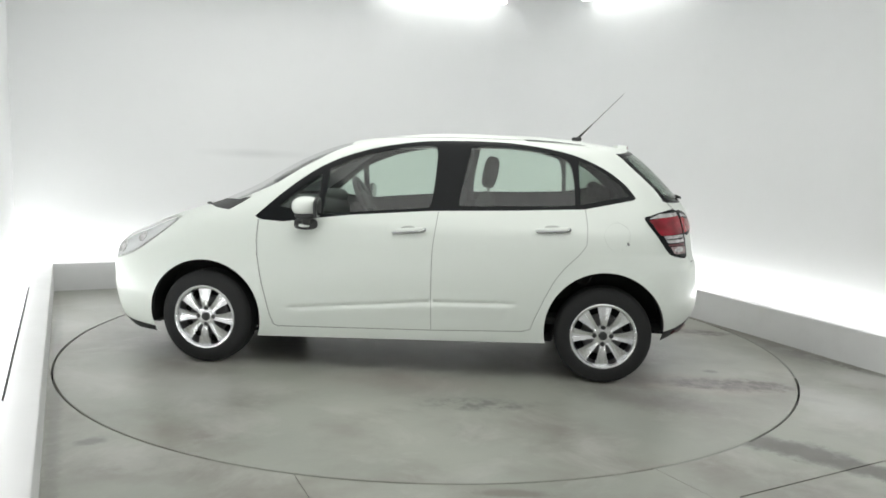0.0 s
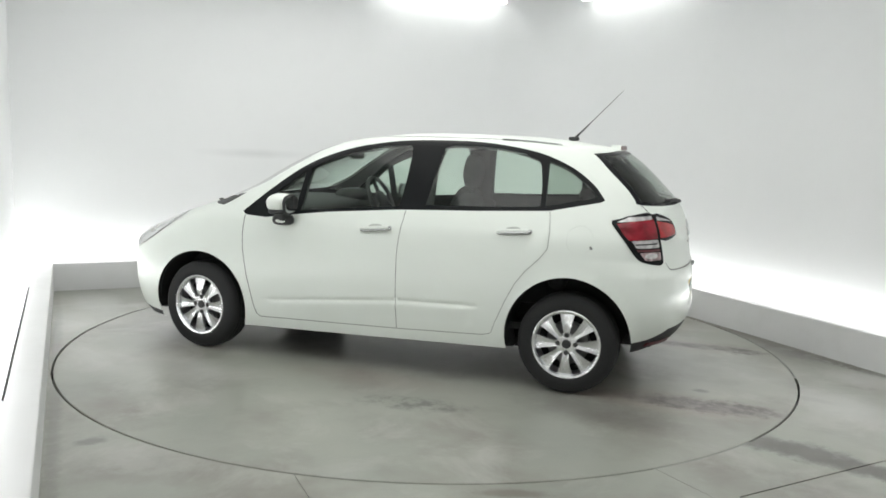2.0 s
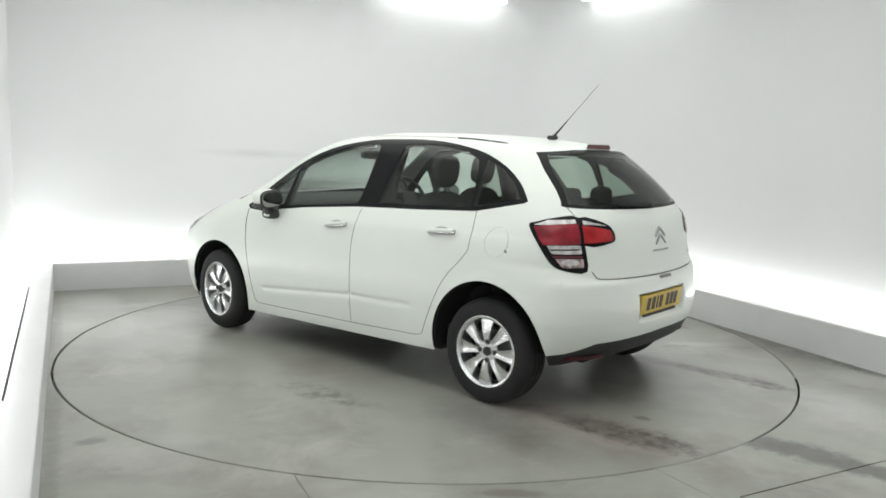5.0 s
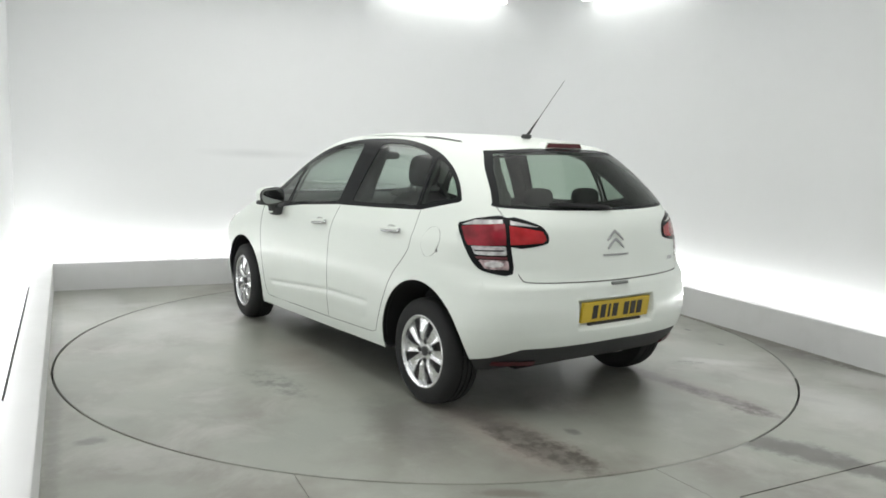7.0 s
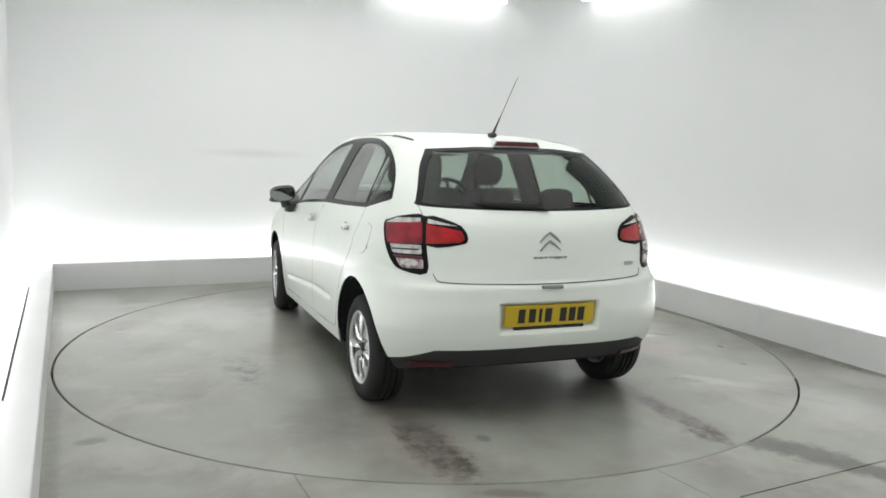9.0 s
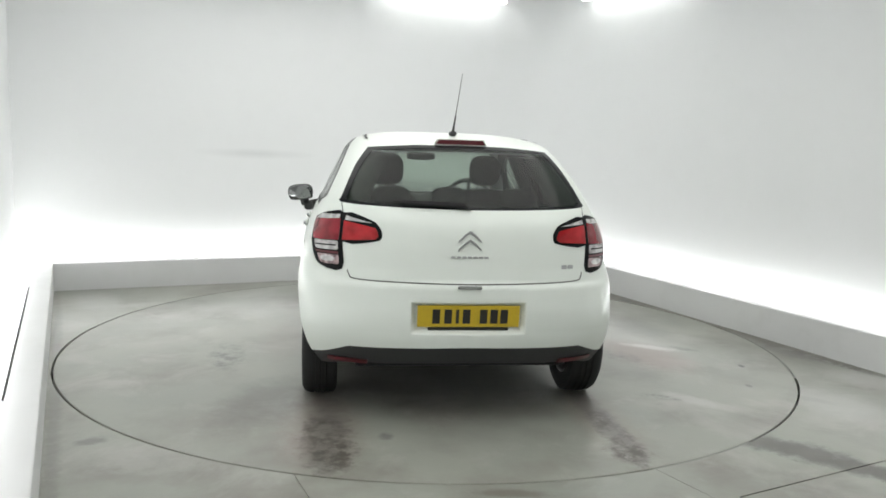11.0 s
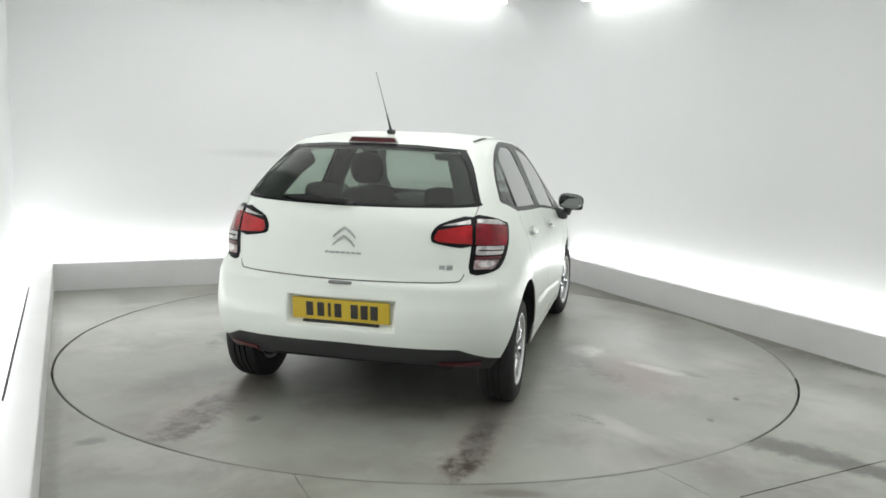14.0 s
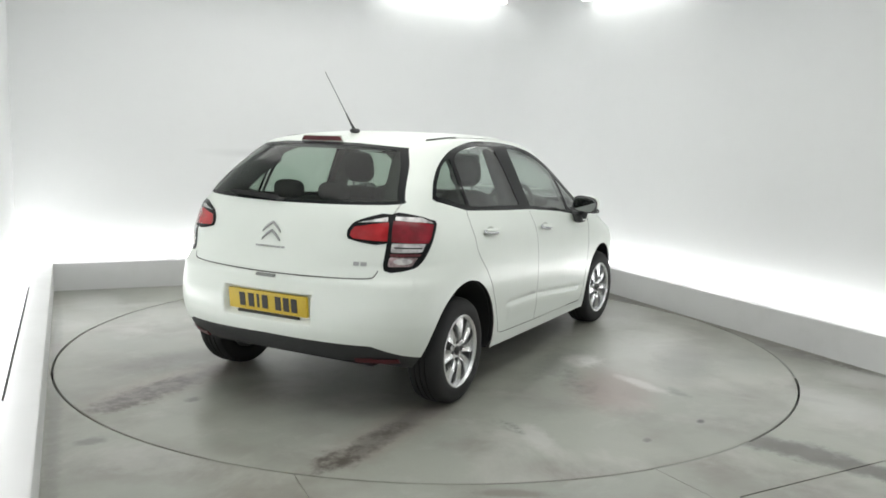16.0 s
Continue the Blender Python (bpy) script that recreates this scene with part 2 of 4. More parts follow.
def box(bm, x0, x1, y0, y1, z0, z1, bevel=0.0, m=None, steps=2):
    r = bmesh.ops.create_cube(bm, size=1.0)
    vs = r["verts"]
    for v in vs:
        v.co = Vector(((x0 + x1) / 2 + v.co.x * (x1 - x0), (y0 + y1) / 2 + v.co.y * (y1 - y0), (z0 + z1) / 2 + v.co.z * (z1 - z0)))
    if bevel:
        es = list({e for v in vs for e in v.link_edges})
        vs = list({v for f in bmesh.ops.bevel(bm, geom=es, offset=bevel, segments=steps, affect="EDGES", profile=0.5)["faces"] for v in f.verts} | {v for v in vs if v.is_valid})
    if m is not None:
        bmesh.ops.transform(bm, matrix=m, verts=vs)
    return vs


def lathe(bm, profile, m, n=48, close=False):
    """Turn a profile of (radius, height) round z, then place it by m."""
    rings = []
    for r, h in profile:
        rings.append([bm.verts.new(m @ Vector((r * math.cos(2 * math.pi * i / n), r * math.sin(2 * math.pi * i / n), h))) for i in range(n)])
    pairs = list(zip(rings, rings[1:])) + ([(rings[-1], rings[0])] if close else [])
    for a, b in pairs:
        for i in range(n):
            bm.faces.new((a[i], a[(i + 1) % n], b[(i + 1) % n], b[i]))
    return rings


def tube(bm, points, radii, n=10):
    """A round bar along points."""
    rings = []
    pts = [Vector(q) for q in points]
    for i, q in enumerate(pts):
        d = (pts[min(i + 1, len(pts) - 1)] - pts[max(i - 1, 0)]).normalized()
        turn = d.to_track_quat("Z", "Y").to_matrix()
        r = radii[i] if isinstance(radii, (list, tuple)) else radii
        rings.append([bm.verts.new(q + turn @ Vector((r * math.cos(2 * math.pi * k / n), r * math.sin(2 * math.pi * k / n), 0))) for k in range(n)])
    for a, b in zip(rings, rings[1:]):
        for k in range(n):
            bm.faces.new((a[k], a[(k + 1) % n], b[(k + 1) % n], b[k]))
    bm.faces.new(rings[0])
    bm.faces.new(rings[-1])


def slab(bm, outline, depth, m):
    """A flat outline (x, y) given a thickness along z, then placed by m."""
    low = [bm.verts.new(m @ Vector((x, y, 0))) for x, y in outline]
    top = [bm.verts.new(m @ Vector((x, y, depth))) for x, y in outline]
    n = len(outline)
    bm.faces.new(low[::-1])
    bm.faces.new(top)
    for i in range(n):
        bm.faces.new((low[i], low[(i + 1) % n], top[(i + 1) % n], top[i]))


# ---- the room: a rectangle turned against the view ----
ROOM = Matrix.Rotation(ROOM_TURN, 4, "Z")
PIT = (-2.500, 2.521, -6.3, 2.673)      # inner faces of the kerb
WALLS = (-2.810, 2.831, -6.6, 2.983)    # faces of the walls
KERB_Z, TOP_Z = 0.249, 2.83


def structure(name, bm, material, label, category, smooth=False):
    ob = part(name, bm, material, None, label, smooth)
    ob.matrix_world = ROOM
    return tagged(ob, category=category, kind="structure")


def inside(px, py, poly):
    """Even-odd test of points against a polygon, vectorised."""
    q = np.asarray(poly, float)
    hit = np.zeros(len(px), bool)
    for (x0, y0), (x1, y1) in zip(q, np.roll(q, -1, 0)):
        if y0 != y1:
            hit ^= ((y0 > py) != (y1 > py)) & (px < (x1 - x0) * (py - y0) / (y1 - y0) + x0)
    return hit


def to_room(x, y):
    v = ROOM.inverted() @ Vector((x, y, 0))
    return v.x, v.y


def strip(a, b, w):
    (x0, y0), (x1, y1) = a, b
    d = math.hypot(x1 - x0, y1 - y0)
    nx, ny = -(y1 - y0) / d * w / 2, (x1 - x0) / d * w / 2
    return [(x0 + nx, y0 + ny), (x1 + nx, y1 + ny), (x1 - nx, y1 - ny), (x0 - nx, y0 - ny)]


from mathutils import geometry


def build_floor():
    """The pit's floor with the round opening and the saw-cut joints as real grooves."""
    ring = [((TABLE_R + 0.012) * math.cos(2 * math.pi * i / 240), (TABLE_R + 0.012) * math.sin(2 * math.pi * i / 240)) for i in range(240)]
    joints = [strip(to_room(*a), to_room(*b), w) for a, b, w in (
        ((-0.562, -2.42), (-0.40, -2.78), 0.0035), ((1.324, -2.526), (2.75, -1.79), 0.008), ((1.039, -2.250), (1.30, -2.70), 0.003))]
    x0, x1, y0, y1 = PIT
    frame_ = [(x0, y0), (x1, y0), (x1, y1), (x0, y1)]
    verts, edges = [], []
    for loop in [frame_, ring] + joints:
        k = len(verts)
        verts += [Vector(v) for v in loop]
        edges += [(k + i, k + (i + 1) % len(loop)) for i in range(len(loop))]
    vs, _, fs, _, _, _ = geometry.delaunay_2d_cdt(verts, edges, [], 0, 1e-6)
    c = np.array([[sum(vs[i].x for i in f) / 3, sum(vs[i].y for i in f) / 3] for f in fs])
    hole = inside(c[:, 0], c[:, 1], ring)
    for j in joints:
        hole |= inside(c[:, 0], c[:, 1], j)
    bm = bmesh.new()
    top = [bm.verts.new((v.x, v.y, 0)) for v in vs]
    for f, h in zip(fs, hole):
        if not h:
            bm.faces.new([top[i] for i in f])
    edge = [e for e in bm.edges if len(e.link_faces) == 1]
    low = bmesh.ops.extrude_edge_only(bm, edges=edge)["geom"]
    for v in low:
        if isinstance(v, bmesh.types.BMVert):
            v.co.z = -0.05
    me = bpy.data.meshes.new("floor")
    bm.to_mesh(me)
    bm.free()
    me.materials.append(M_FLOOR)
    ob = new("floor", me)
    ob.matrix_world = ROOM
    tagged(ob, "worn grey painted concrete floor with damp stains", "floor", kind="structure")
    bm = bmesh.new()
    box(bm, x0 - 0.1, x1 + 0.1, y0 - 0.1, y1 + 0.1, -0.16, -0.052)
    structure("subfloor", bm, M_GAP, "dark base under the concrete floor", "floor")
    # grey filler in a stretch of the ring gap
    for a0, a1 in ((math.atan2(-2.24, 1.03), math.atan2(-1.86, 1.60)), (radians(-17), radians(14))):
        fill_gap(a0, a1)


def fill_gap(a0, a1):
    bm = bmesh.new()
    pts = [(r * math.cos(a), r * math.sin(a), z) for a in np.linspace(a0, a1, 24) for r, z in ((TABLE_R + 0.001, -0.0015), (TABLE_R + 0.0115, -0.0015))]
    v = [bm.verts.new(q) for q in pts]
    for i in range(0, len(v) - 2, 2):
        bm.faces.new((v[i], v[i + 1], v[i + 3], v[i + 2]))
    tagged(part("gap_filler", bm, M_DIRT), "grey dirt packed in the turntable gap", "filler", kind="structure")


def build_room():
    x0, x1, y0, y1 = WALLS
    a0, a1, b0, b1 = PIT
    # walls with thickness; the corner behind is swept round like a cyclorama
    t, r = 0.12, 0.85
    # the front wall is unseen behind the camera, added white as fill
    for name, q, mat in (("wall_left", (x0 - t, x0, y0, y1 + t), M_WALL), ("wall_right", (x1, x1 + t, y0, y1 - r), M_WALL), ("wall_front_unseen", (x0 - t, x1 + t, y0 - t, y0), M_WALL)):
        bm = bmesh.new()
        box(bm, *q, 0.0, TOP_Z + 0.25)
        structure(name, bm, mat, "smooth white painted studio wall", "wall")
    arc = [math.pi / 2 * (1 - i / 24) for i in range(25)]
    face = [(x0, y1)] + [(x1 - r + r * math.cos(k), y1 - r + r * math.sin(k)) for k in arc]
    rear = [(x0, y1 + t)] + [(x1 - r + (r + t) * math.cos(k), y1 - r + (r + t) * math.sin(k)) for k in arc]
    bm = bmesh.new()
    slab(bm, face + rear[::-1], TOP_Z + 0.25, Matrix())
    structure("wall_back", bm, M_WALL, "smooth white studio wall with a rounded corner", "wall", True)
    bm = bmesh.new()
    box(bm, a0 - 0.153, a0 - 0.148, -1.30, 1.53, KERB_Z - 0.02, KERB_Z + 0.002)
    structure("kerb_joint", bm, M_GAP, "black joint strip along the kerb", "trim")
    bm = bmesh.new()
    box(bm, x0 - t, x1 + t, y0 - t, y1 + t, TOP_Z + 0.25, TOP_Z + 0.37)
    structure("ceiling", bm, M_WALL, "white studio ceiling", "ceiling")
    # kerb round the pit
    w = 0.145
    for name, q in (("kerb_left", (a0 - w, a0, b0, b1 + w)), ("kerb_back", (a0, a1, b1, b1 + w)),
                    ("kerb_right", (a1, a1 + w, b0, b1 + w))):
        bm = bmesh.new()
        box(bm, *q, -0.05, KERB_Z, 0.006)
        structure(name, bm, M_KERB, "low white painted kerb, scuffed along its foot", "kerb")
    bm = bmesh.new()
    box(bm, a0, a1, b0 - w, b0, -0.05, KERB_Z, 0.006)
    structure("kerb_front", bm, M_KERB, "low white painted kerb, scuffed along its foot", "kerb")
    # light troughs between kerb and wall, with a white diffuser
    d = 0.10
    for q, e in (((x0, a0 - w - 0.003, b0, y1), (x0 + 0.002, x0 + d, b0, y1 - d)),
                 ((a0 - w - 0.003, a1 + w + 0.003, b1 + w + 0.003, y1), (x0 + 0.002, x1 - 0.75, y1 - d, y1 - 0.002)),
                 ((a1 + w + 0.003, x1, b0, y1), (x1 - d, x1 - 0.002, b0, y1 - 0.75))):
        lamp = tagged(new("floor_light_strip"), "white glowing light strip between kerb and wall", "light strip", "light strips round the pit")
        lamp.matrix_world = ROOM
        bm = bmesh.new()
        box(bm, *e, KERB_Z - 0.004, KERB_Z + 0.055, 0.006)
        part("diffuser", bm, M_LIGHT_LOW, lamp, "glowing white diffuser", False)
        bm = bmesh.new()
        box(bm, *q, 0.0, KERB_Z - 0.006)
        part("housing", bm, M_WALL, lamp, "", False)
    # cove lights along the ceiling's edge, stopping short of the corner
    for q in ((x0 + 3.5, x1 - 0.72, y1 - 0.16, y1 - 0.10), (x1 - 0.16, x1 - 0.10, 0.7, y1 - 0.80)):
        lamp = tagged(new("ceiling_light_strip"), "long white glowing ceiling light strip along the wall", "light strip", "ceiling light strips")
        lamp.matrix_world = ROOM
        bm = bmesh.new()
        box(bm, *q, TOP_Z + 0.16, TOP_Z + 0.19, 0.004)
        part("diffuser", bm, M_LIGHT_COVE, lamp, "glowing white diffuser", False)
        bm = bmesh.new()
        box(bm, q[0] - 0.015, q[1] + 0.015, q[2] - 0.015, q[3] + 0.015, TOP_Z + 0.192, TOP_Z + 0.25)
        part("housing", bm, M_WALL, lamp, "", False)
    # softbox over the table
    lamp = tagged(new("ceiling_softbox"), "large white glowing softbox over the turntable", "ceiling light")
    lamp.matrix_world = ROOM
    bm = bmesh.new()
    box(bm, -2.1, 1.45, -4.0, 2.2, TOP_Z + 0.13, TOP_Z + 0.16, 0.005)
    part("diffuser", bm, M_LIGHT_TOP, lamp, "glowing white diffuser", False)
    bm = bmesh.new()
    box(bm, -2.12, 1.47, -4.02, 2.22, TOP_Z + 0.162, TOP_Z + 0.25)
    part("housing", bm, M_WALL, lamp, "", False)


def build_table():
    ob = tagged(new("turntable"), "round grey concrete turntable with brown tyre stains", "turntable")
    n = 240
    bm = bmesh.new()
    lathe(bm, [(0.0001, 0.0), (0.8, 0.0), (1.7, 0.0), (TABLE_R - 0.012, 0.0), (TABLE_R - 0.012, -0.05), (0.0001, -0.05)], Matrix(), n)
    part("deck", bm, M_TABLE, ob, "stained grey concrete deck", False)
    bm = bmesh.new()
    lathe(bm, [(TABLE_R - 0.0115, -0.05), (TABLE_R - 0.0115, 0.0), (TABLE_R - 0.003, 0.0), (TABLE_R, -0.003), (TABLE_R, -0.05)], Matrix(), n)
    part("edge_ring", bm, M_TABLE, ob, "worn concrete edge ring", False)
    return ob


# ---- the car's skin: outlines by height, rounded in plan ----
REAR_Z=[.17,.24,.32,.42,.50,.58,.66,.72,.80,.95,1.02,1.09,1.125,1.20,1.30,1.38,1.42,1.44,1.465,1.483,1.495,1.50]
REAR_X=[-1.68,-1.76,-1.84,-1.885,-1.893,-1.888,-1.875,-1.868,-1.855,-1.83,-1.81,-1.77,-1.745,-1.675,-1.575,-1.48,-1.41,-1.31,-1.14,-.96,-.72,-.335]
FRONT_Z=[.17,.25,.35,.45,.55,.65,.75,.82,.88,.95,1.00,1.04,1.12,1.20,1.28,1.35,1.40,1.44,1.47,1.485,1.495,1.50]
FRONT_X=[1.97,2.03,2.06,2.075,2.075,2.06,1.98,1.83,1.70,1.50,1.36,1.27,1.10,.97,.83,.68,.535,.36,.13,-.02,-.19,-.315]
HALF_Z=[.17,.25,.35,.45,.60,.80,.90,.97,1.05,1.20,1.30,1.40,1.44,1.465,1.485,1.495,1.50]
HALF_Y=[.825,.848,.862,.869,.872,.862,.845,.815,.775,.705,.657,.60,.56,.50,.40,.26,.006]
def table(z,zs,vs):
    """Smooth monotone interpolation (PCHIP)."""
    zs=np.asarray(zs,float);vs=np.asarray(vs,float);z=np.clip(z,zs[0],zs[-1])
    h=np.diff(zs);d=np.diff(vs)/h;m=np.zeros(len(zs))
    w1=2*h[1:]+h[:-1];w2=h[1:]+2*h[:-1]
    ok=d[1:]*d[:-1]>0
    m[1:-1][ok]=(w1+w2)[ok]/(w1[ok]/d[:-1][ok]+w2[ok]/d[1:][ok]);m[0],m[-1]=d[0],d[-1]
    i=np.clip(np.searchsorted(zs,z,side='right')-1,0,len(zs)-2);t=(z-zs[i])/h[i]
    return (vs[i]*(1+2*t)*(1-t)**2+h[i]*m[i]*t*(1-t)**2+vs[i+1]*t*t*(3-2*t)+h[i]*m[i+1]*t*t*(t-1))
MID=-.15
def powers(z):
    nr=np.interp(z,[.3,.5,.7,.8,.95,1.05,1.2,1.45,1.52],[10,12.5,12,9.5,10.5,12,12,7,3]);nf=np.interp(z,[.3,.7,.85,1.05,1.2,1.45,1.52],[12,12,10,8,7,5,3])
    return nr,nf
def shape(xi,n): return np.maximum(1-np.clip(xi,0,1)**n,0)**.46
def limits(z): return table(z,REAR_Z,REAR_X),table(z,FRONT_Z,FRONT_X),table(z,HALF_Z,HALF_Y)
def surf(u,z):
    """u: -4..4 round the body (0 rear centre, +-2 the middle of the sides, +-4 front centre), z: height."""
    u=np.asarray(u,float);z=np.asarray(z,float);a=np.abs(u);xr,xf,w=limits(z);mid=np.minimum(MID,xf-.05);mid=np.maximum(mid,xr+.05)
    nr,nf=powers(z);rear=a<=2;n=np.where(rear,nr,nf);t=np.where(rear,a,4-a)
    lo=np.zeros_like(a+z);hi=np.ones_like(a+z)
    for _ in range(34):
        m=(lo+hi)/2;g=shape(m,n)-m+1>t
        lo=np.where(g,m,lo);hi=np.where(g,hi,m)
    xi=(lo+hi)/2;y=w*shape(xi,n)
    x=np.where(rear,mid-xi*(mid-xr),mid+xi*(xf-mid))
    return np.stack([x,np.sign(u)*y,z+0*a],-1)
def by_x(x,z,side=1):
    x=np.asarray(x,float);z=np.asarray(z,float);xr,xf,w=limits(z);mid=np.maximum(np.minimum(MID,xf-.05),xr+.05);nr,nf=powers(z)
    rear=x<=mid;xi=np.clip(np.where(rear,(mid-x)/(mid-xr),(x-mid)/(xf-mid)),0,1)
    v=shape(xi,np.where(rear,nr,nf))-xi+1
    return side*np.where(rear,v,4-v)
def by_y(y,z,front=False):
    y=np.asarray(y,float);z=np.asarray(z,float);xr,xf,w=limits(z);nr,nf=powers(z)
    f=np.clip(np.abs(y)/w,0,1);xi=np.maximum(1-f**(1/.46),0)**(1/(nf if front else nr));v=f-xi+1
    return np.where(y<0,-1,1)*(4-v if front else v)


ARCHES = ((1.255, 0.305, 0.358), (-1.238, 0.330, 0.363))


def step(a, b, v):
    t = np.clip((v - a) / (b - a), 0, 1)
    return t * t * (3 - 2 * t)


def skin(u, z):
    """The skin with its pressings: arch flares, door mouldings, bumper shelf, plate recess."""
    p = surf(u, z)
    x, y = p[..., 0], p[..., 1]
    s = np.sign(y)
    out = np.zeros_like(x)
    for cx, cz, r in ARCHES:
        d = np.hypot(x - cx, z - cz) - r
        out += 0.005 * (1 - step(0.0, 0.05, d)) * (np.abs(y) > 0.5)
    on_door = step(-0.72, -0.62, x) * (1 - step(0.66, 0.76, x)) * (np.abs(y) > 0.6)
    line = np.interp(x, [-0.605, -0.174, 0.247, 0.674], [0.475, 0.463, 0.424, 0.384])
    curl = np.exp(-((x + 0.665) / 0.02) ** 2) * step(0.34, 0.38, z) * (1 - step(0.45, 0.49, z)) * (np.abs(y) > 0.6)
    out += on_door * (-0.011 * np.exp(-((z - line) / 0.012) ** 2) + 0.005 * (1 - step(-0.03, 0.0, z - line)) * step(-0.12, -0.03, z - line)) - 0.004 * curl
    back = (x < -1.2)
    p[..., 1] = y + s * out
    p[..., 0] = x - back * 0.009 * (1 - step(0.726, 0.742, z)) * step(0.45, 0.6, z) * step(-1.45, -1.75, x)
    p[..., 0] = p[..., 0] - back * 0.003 * (1 - step(0.455, 0.50, z)) * step(0.40, 0.45, z) * step(-1.55, -1.80, x)
    ry, rz = 0.295 - np.abs(p[..., 1]), np.minimum(0.648 - z, z - 0.480)
    dent = step(0.0, 0.030, np.minimum(ry, rz)) * back * (np.abs(u) < 1.0)
    p[..., 0] = p[..., 0] + 0.040 * dent
    return p


def skin_normal(u, z):
    e = 2e-3
    a = skin(u + e, z) - skin(u - e, z)
    b = skin(u, np.minimum(z + e, 1.4999)) - skin(u, z - e)
    n = np.cross(a, b)
    n /= np.maximum(np.linalg.norm(n, axis=-1, keepdims=True), 1e-12)
    p = surf(u, z)
    c = p - np.array([-0.1, 0, 0.75])
    c[..., 0] *= 0.3
    flip = np.sign(np.sum(n * c, -1, keepdims=True))
    return n * np.where(flip == 0, 1, flip)


def dense(points, gap=0.03, closed=True):
    out = []
    q = points + ([points[0]] if closed else [])
    for (a, b), (c, d) in zip(q, q[1:]):
        n = max(1, int(math.hypot(c - a, d - b) / gap))
        out += [(a + (c - a) * i / n, b + (d - b) * i / n) for i in range(n)]
    return out if closed else out + [points[-1]]


def curve(points, closed=True, n=6):
    """A smooth line through points."""
    out, k = [], len(points)
    for i in range(k if closed else k - 1):
        p0, p1, p2, p3 = (points[j % k] if closed else points[min(max(j, 0), k - 1)] for j in (i - 1, i, i + 1, i + 2))
        for s in range(n):
            t = s / n
            out.append(tuple(0.5 * (2 * b + (c - a) * t + (2 * a - 5 * b + 4 * c - d) * t * t + (3 * b - a - 3 * c + d) * t ** 3) for a, b, c, d in zip(p0, p1, p2, p3)))
    return out if closed else out + [points[-1]]


def side_uv(points, side):
    q = np.array(points)
    return [(float(u), float(z)) for u, z in zip(by_x(q[:, 0], q[:, 1], side), q[:, 1])]


def rear_uv(points, front=False):
    q = np.array(points)
    return [(float(u), float(z)) for u, z in zip(by_y(q[:, 0], q[:, 1], front), q[:, 1])]


def flip_uv(points, side):
    return [(u * side, z) for u, z in points]


def line_uv(uv, width, scale):
    """A thin band along an open line on the skin; scale: metres in one u."""
    q = np.array(uv) * np.array([scale, 1.0])
    d = np.gradient(q, axis=0)
    d /= np.maximum(np.linalg.norm(d, axis=1, keepdims=True), 1e-9)
    n = np.stack([-d[:, 1], d[:, 0]], 1) * width / 2
    band = np.concatenate([q + n, (q - n)[::-1]]) / np.array([scale, 1.0])
    return [tuple(map(float, b)) for b in band]


# side outlines, metres (x forward from the middle, z up)
DLO_TOP = [(0.94, 0.945), (0.75, 1.125), (0.535, 1.275), (0.28, 1.373), (0.0, 1.428), (-0.26, 1.447), (-0.62, 1.444), (-0.96, 1.397), (-1.175, 1.32), (-1.32, 1.225), (-1.40, 1.135)]
DLO_LOW = [(-1.38, 1.122), (-1.09, 1.060), (-0.65, 1.036), (-0.16, 1.016), (0.33, 0.975), (0.52, 0.951), (0.76, 0.918), (0.90, 0.925)]
GLASS = {
    "front_quarter_window": [(0.80, 1.01), (0.69, 1.11), (0.545, 1.225), (0.555, 0.975)],
    "front_door_window": [(0.505, 1.250), (0.39, 1.303), (0.27, 1.345), (0.15, 1.375), (0.03, 1.397), (-0.10, 1.412), (-0.145, 1.412), (-0.165, 1.40), (-0.175, 1.36), (-0.170, 1.20), (-0.158, 1.06), (-0.145, 1.035), (0.20, 1.005), (0.515, 0.972)],
    "rear_door_window": [(-0.385, 1.405), (-0.43, 1.420), (-0.62, 1.419), (-0.75, 1.408), (-0.90, 1.382), (-0.985, 1.350), (-1.008, 1.31), (-1.028, 1.20), (-1.034, 1.081), (-0.70, 1.064), (-0.325, 1.052), (-0.345, 1.20)],
    "rear_quarter_window": [(-1.048, 1.347), (-1.13, 1.322), (-1.20, 1.287), (-1.30, 1.212), (-1.355, 1.152), (-1.34, 1.142), (-1.064, 1.086)],
}
FRONT_DOOR = [(0.912, 0.93), (0.917, 0.80), (0.912, 0.70), (0.884, 0.535), (0.836, 0.34), (0.80, 0.258), (0.40, 0.262), (-0.19, 0.285), (-0.194, 0.52), (-0.193, 0.756), (-0.19, 1.02)]
REAR_DOOR = [(-0.19, 1.02), (-0.193, 0.756), (-0.194, 0.52), (-0.19, 0.285), (-0.76, 0.308), (-0.79, 0.33), (-0.87, 0.52), (-0.925, 0.63), (-0.985, 0.711), (-1.06, 0.785), (-1.108, 0.85), (-1.097, 1.065)]
SEAMS = [
    [(0.912, 0.925), (0.917, 0.80), (0.912, 0.70), (0.884, 0.535), (0.836, 0.34), (0.812, 0.275), (0.785, 0.260), (0.40, 0.270), (-0.19, 0.285), (-0.74, 0.307), (-0.79, 0.322), (-0.815, 0.39), (-0.845, 0.46), (-0.87, 0.52), (-0.925, 0.63), (-0.985, 0.711), (-1.06, 0.785), (-1.108, 0.85), (-1.110, 0.95), (-1.095, 1.06)],
    [(-0.205, 1.012), (-0.185, 0.85), (-0.178, 0.756), (-0.178, 0.52), (-0.186, 0.29)],
]
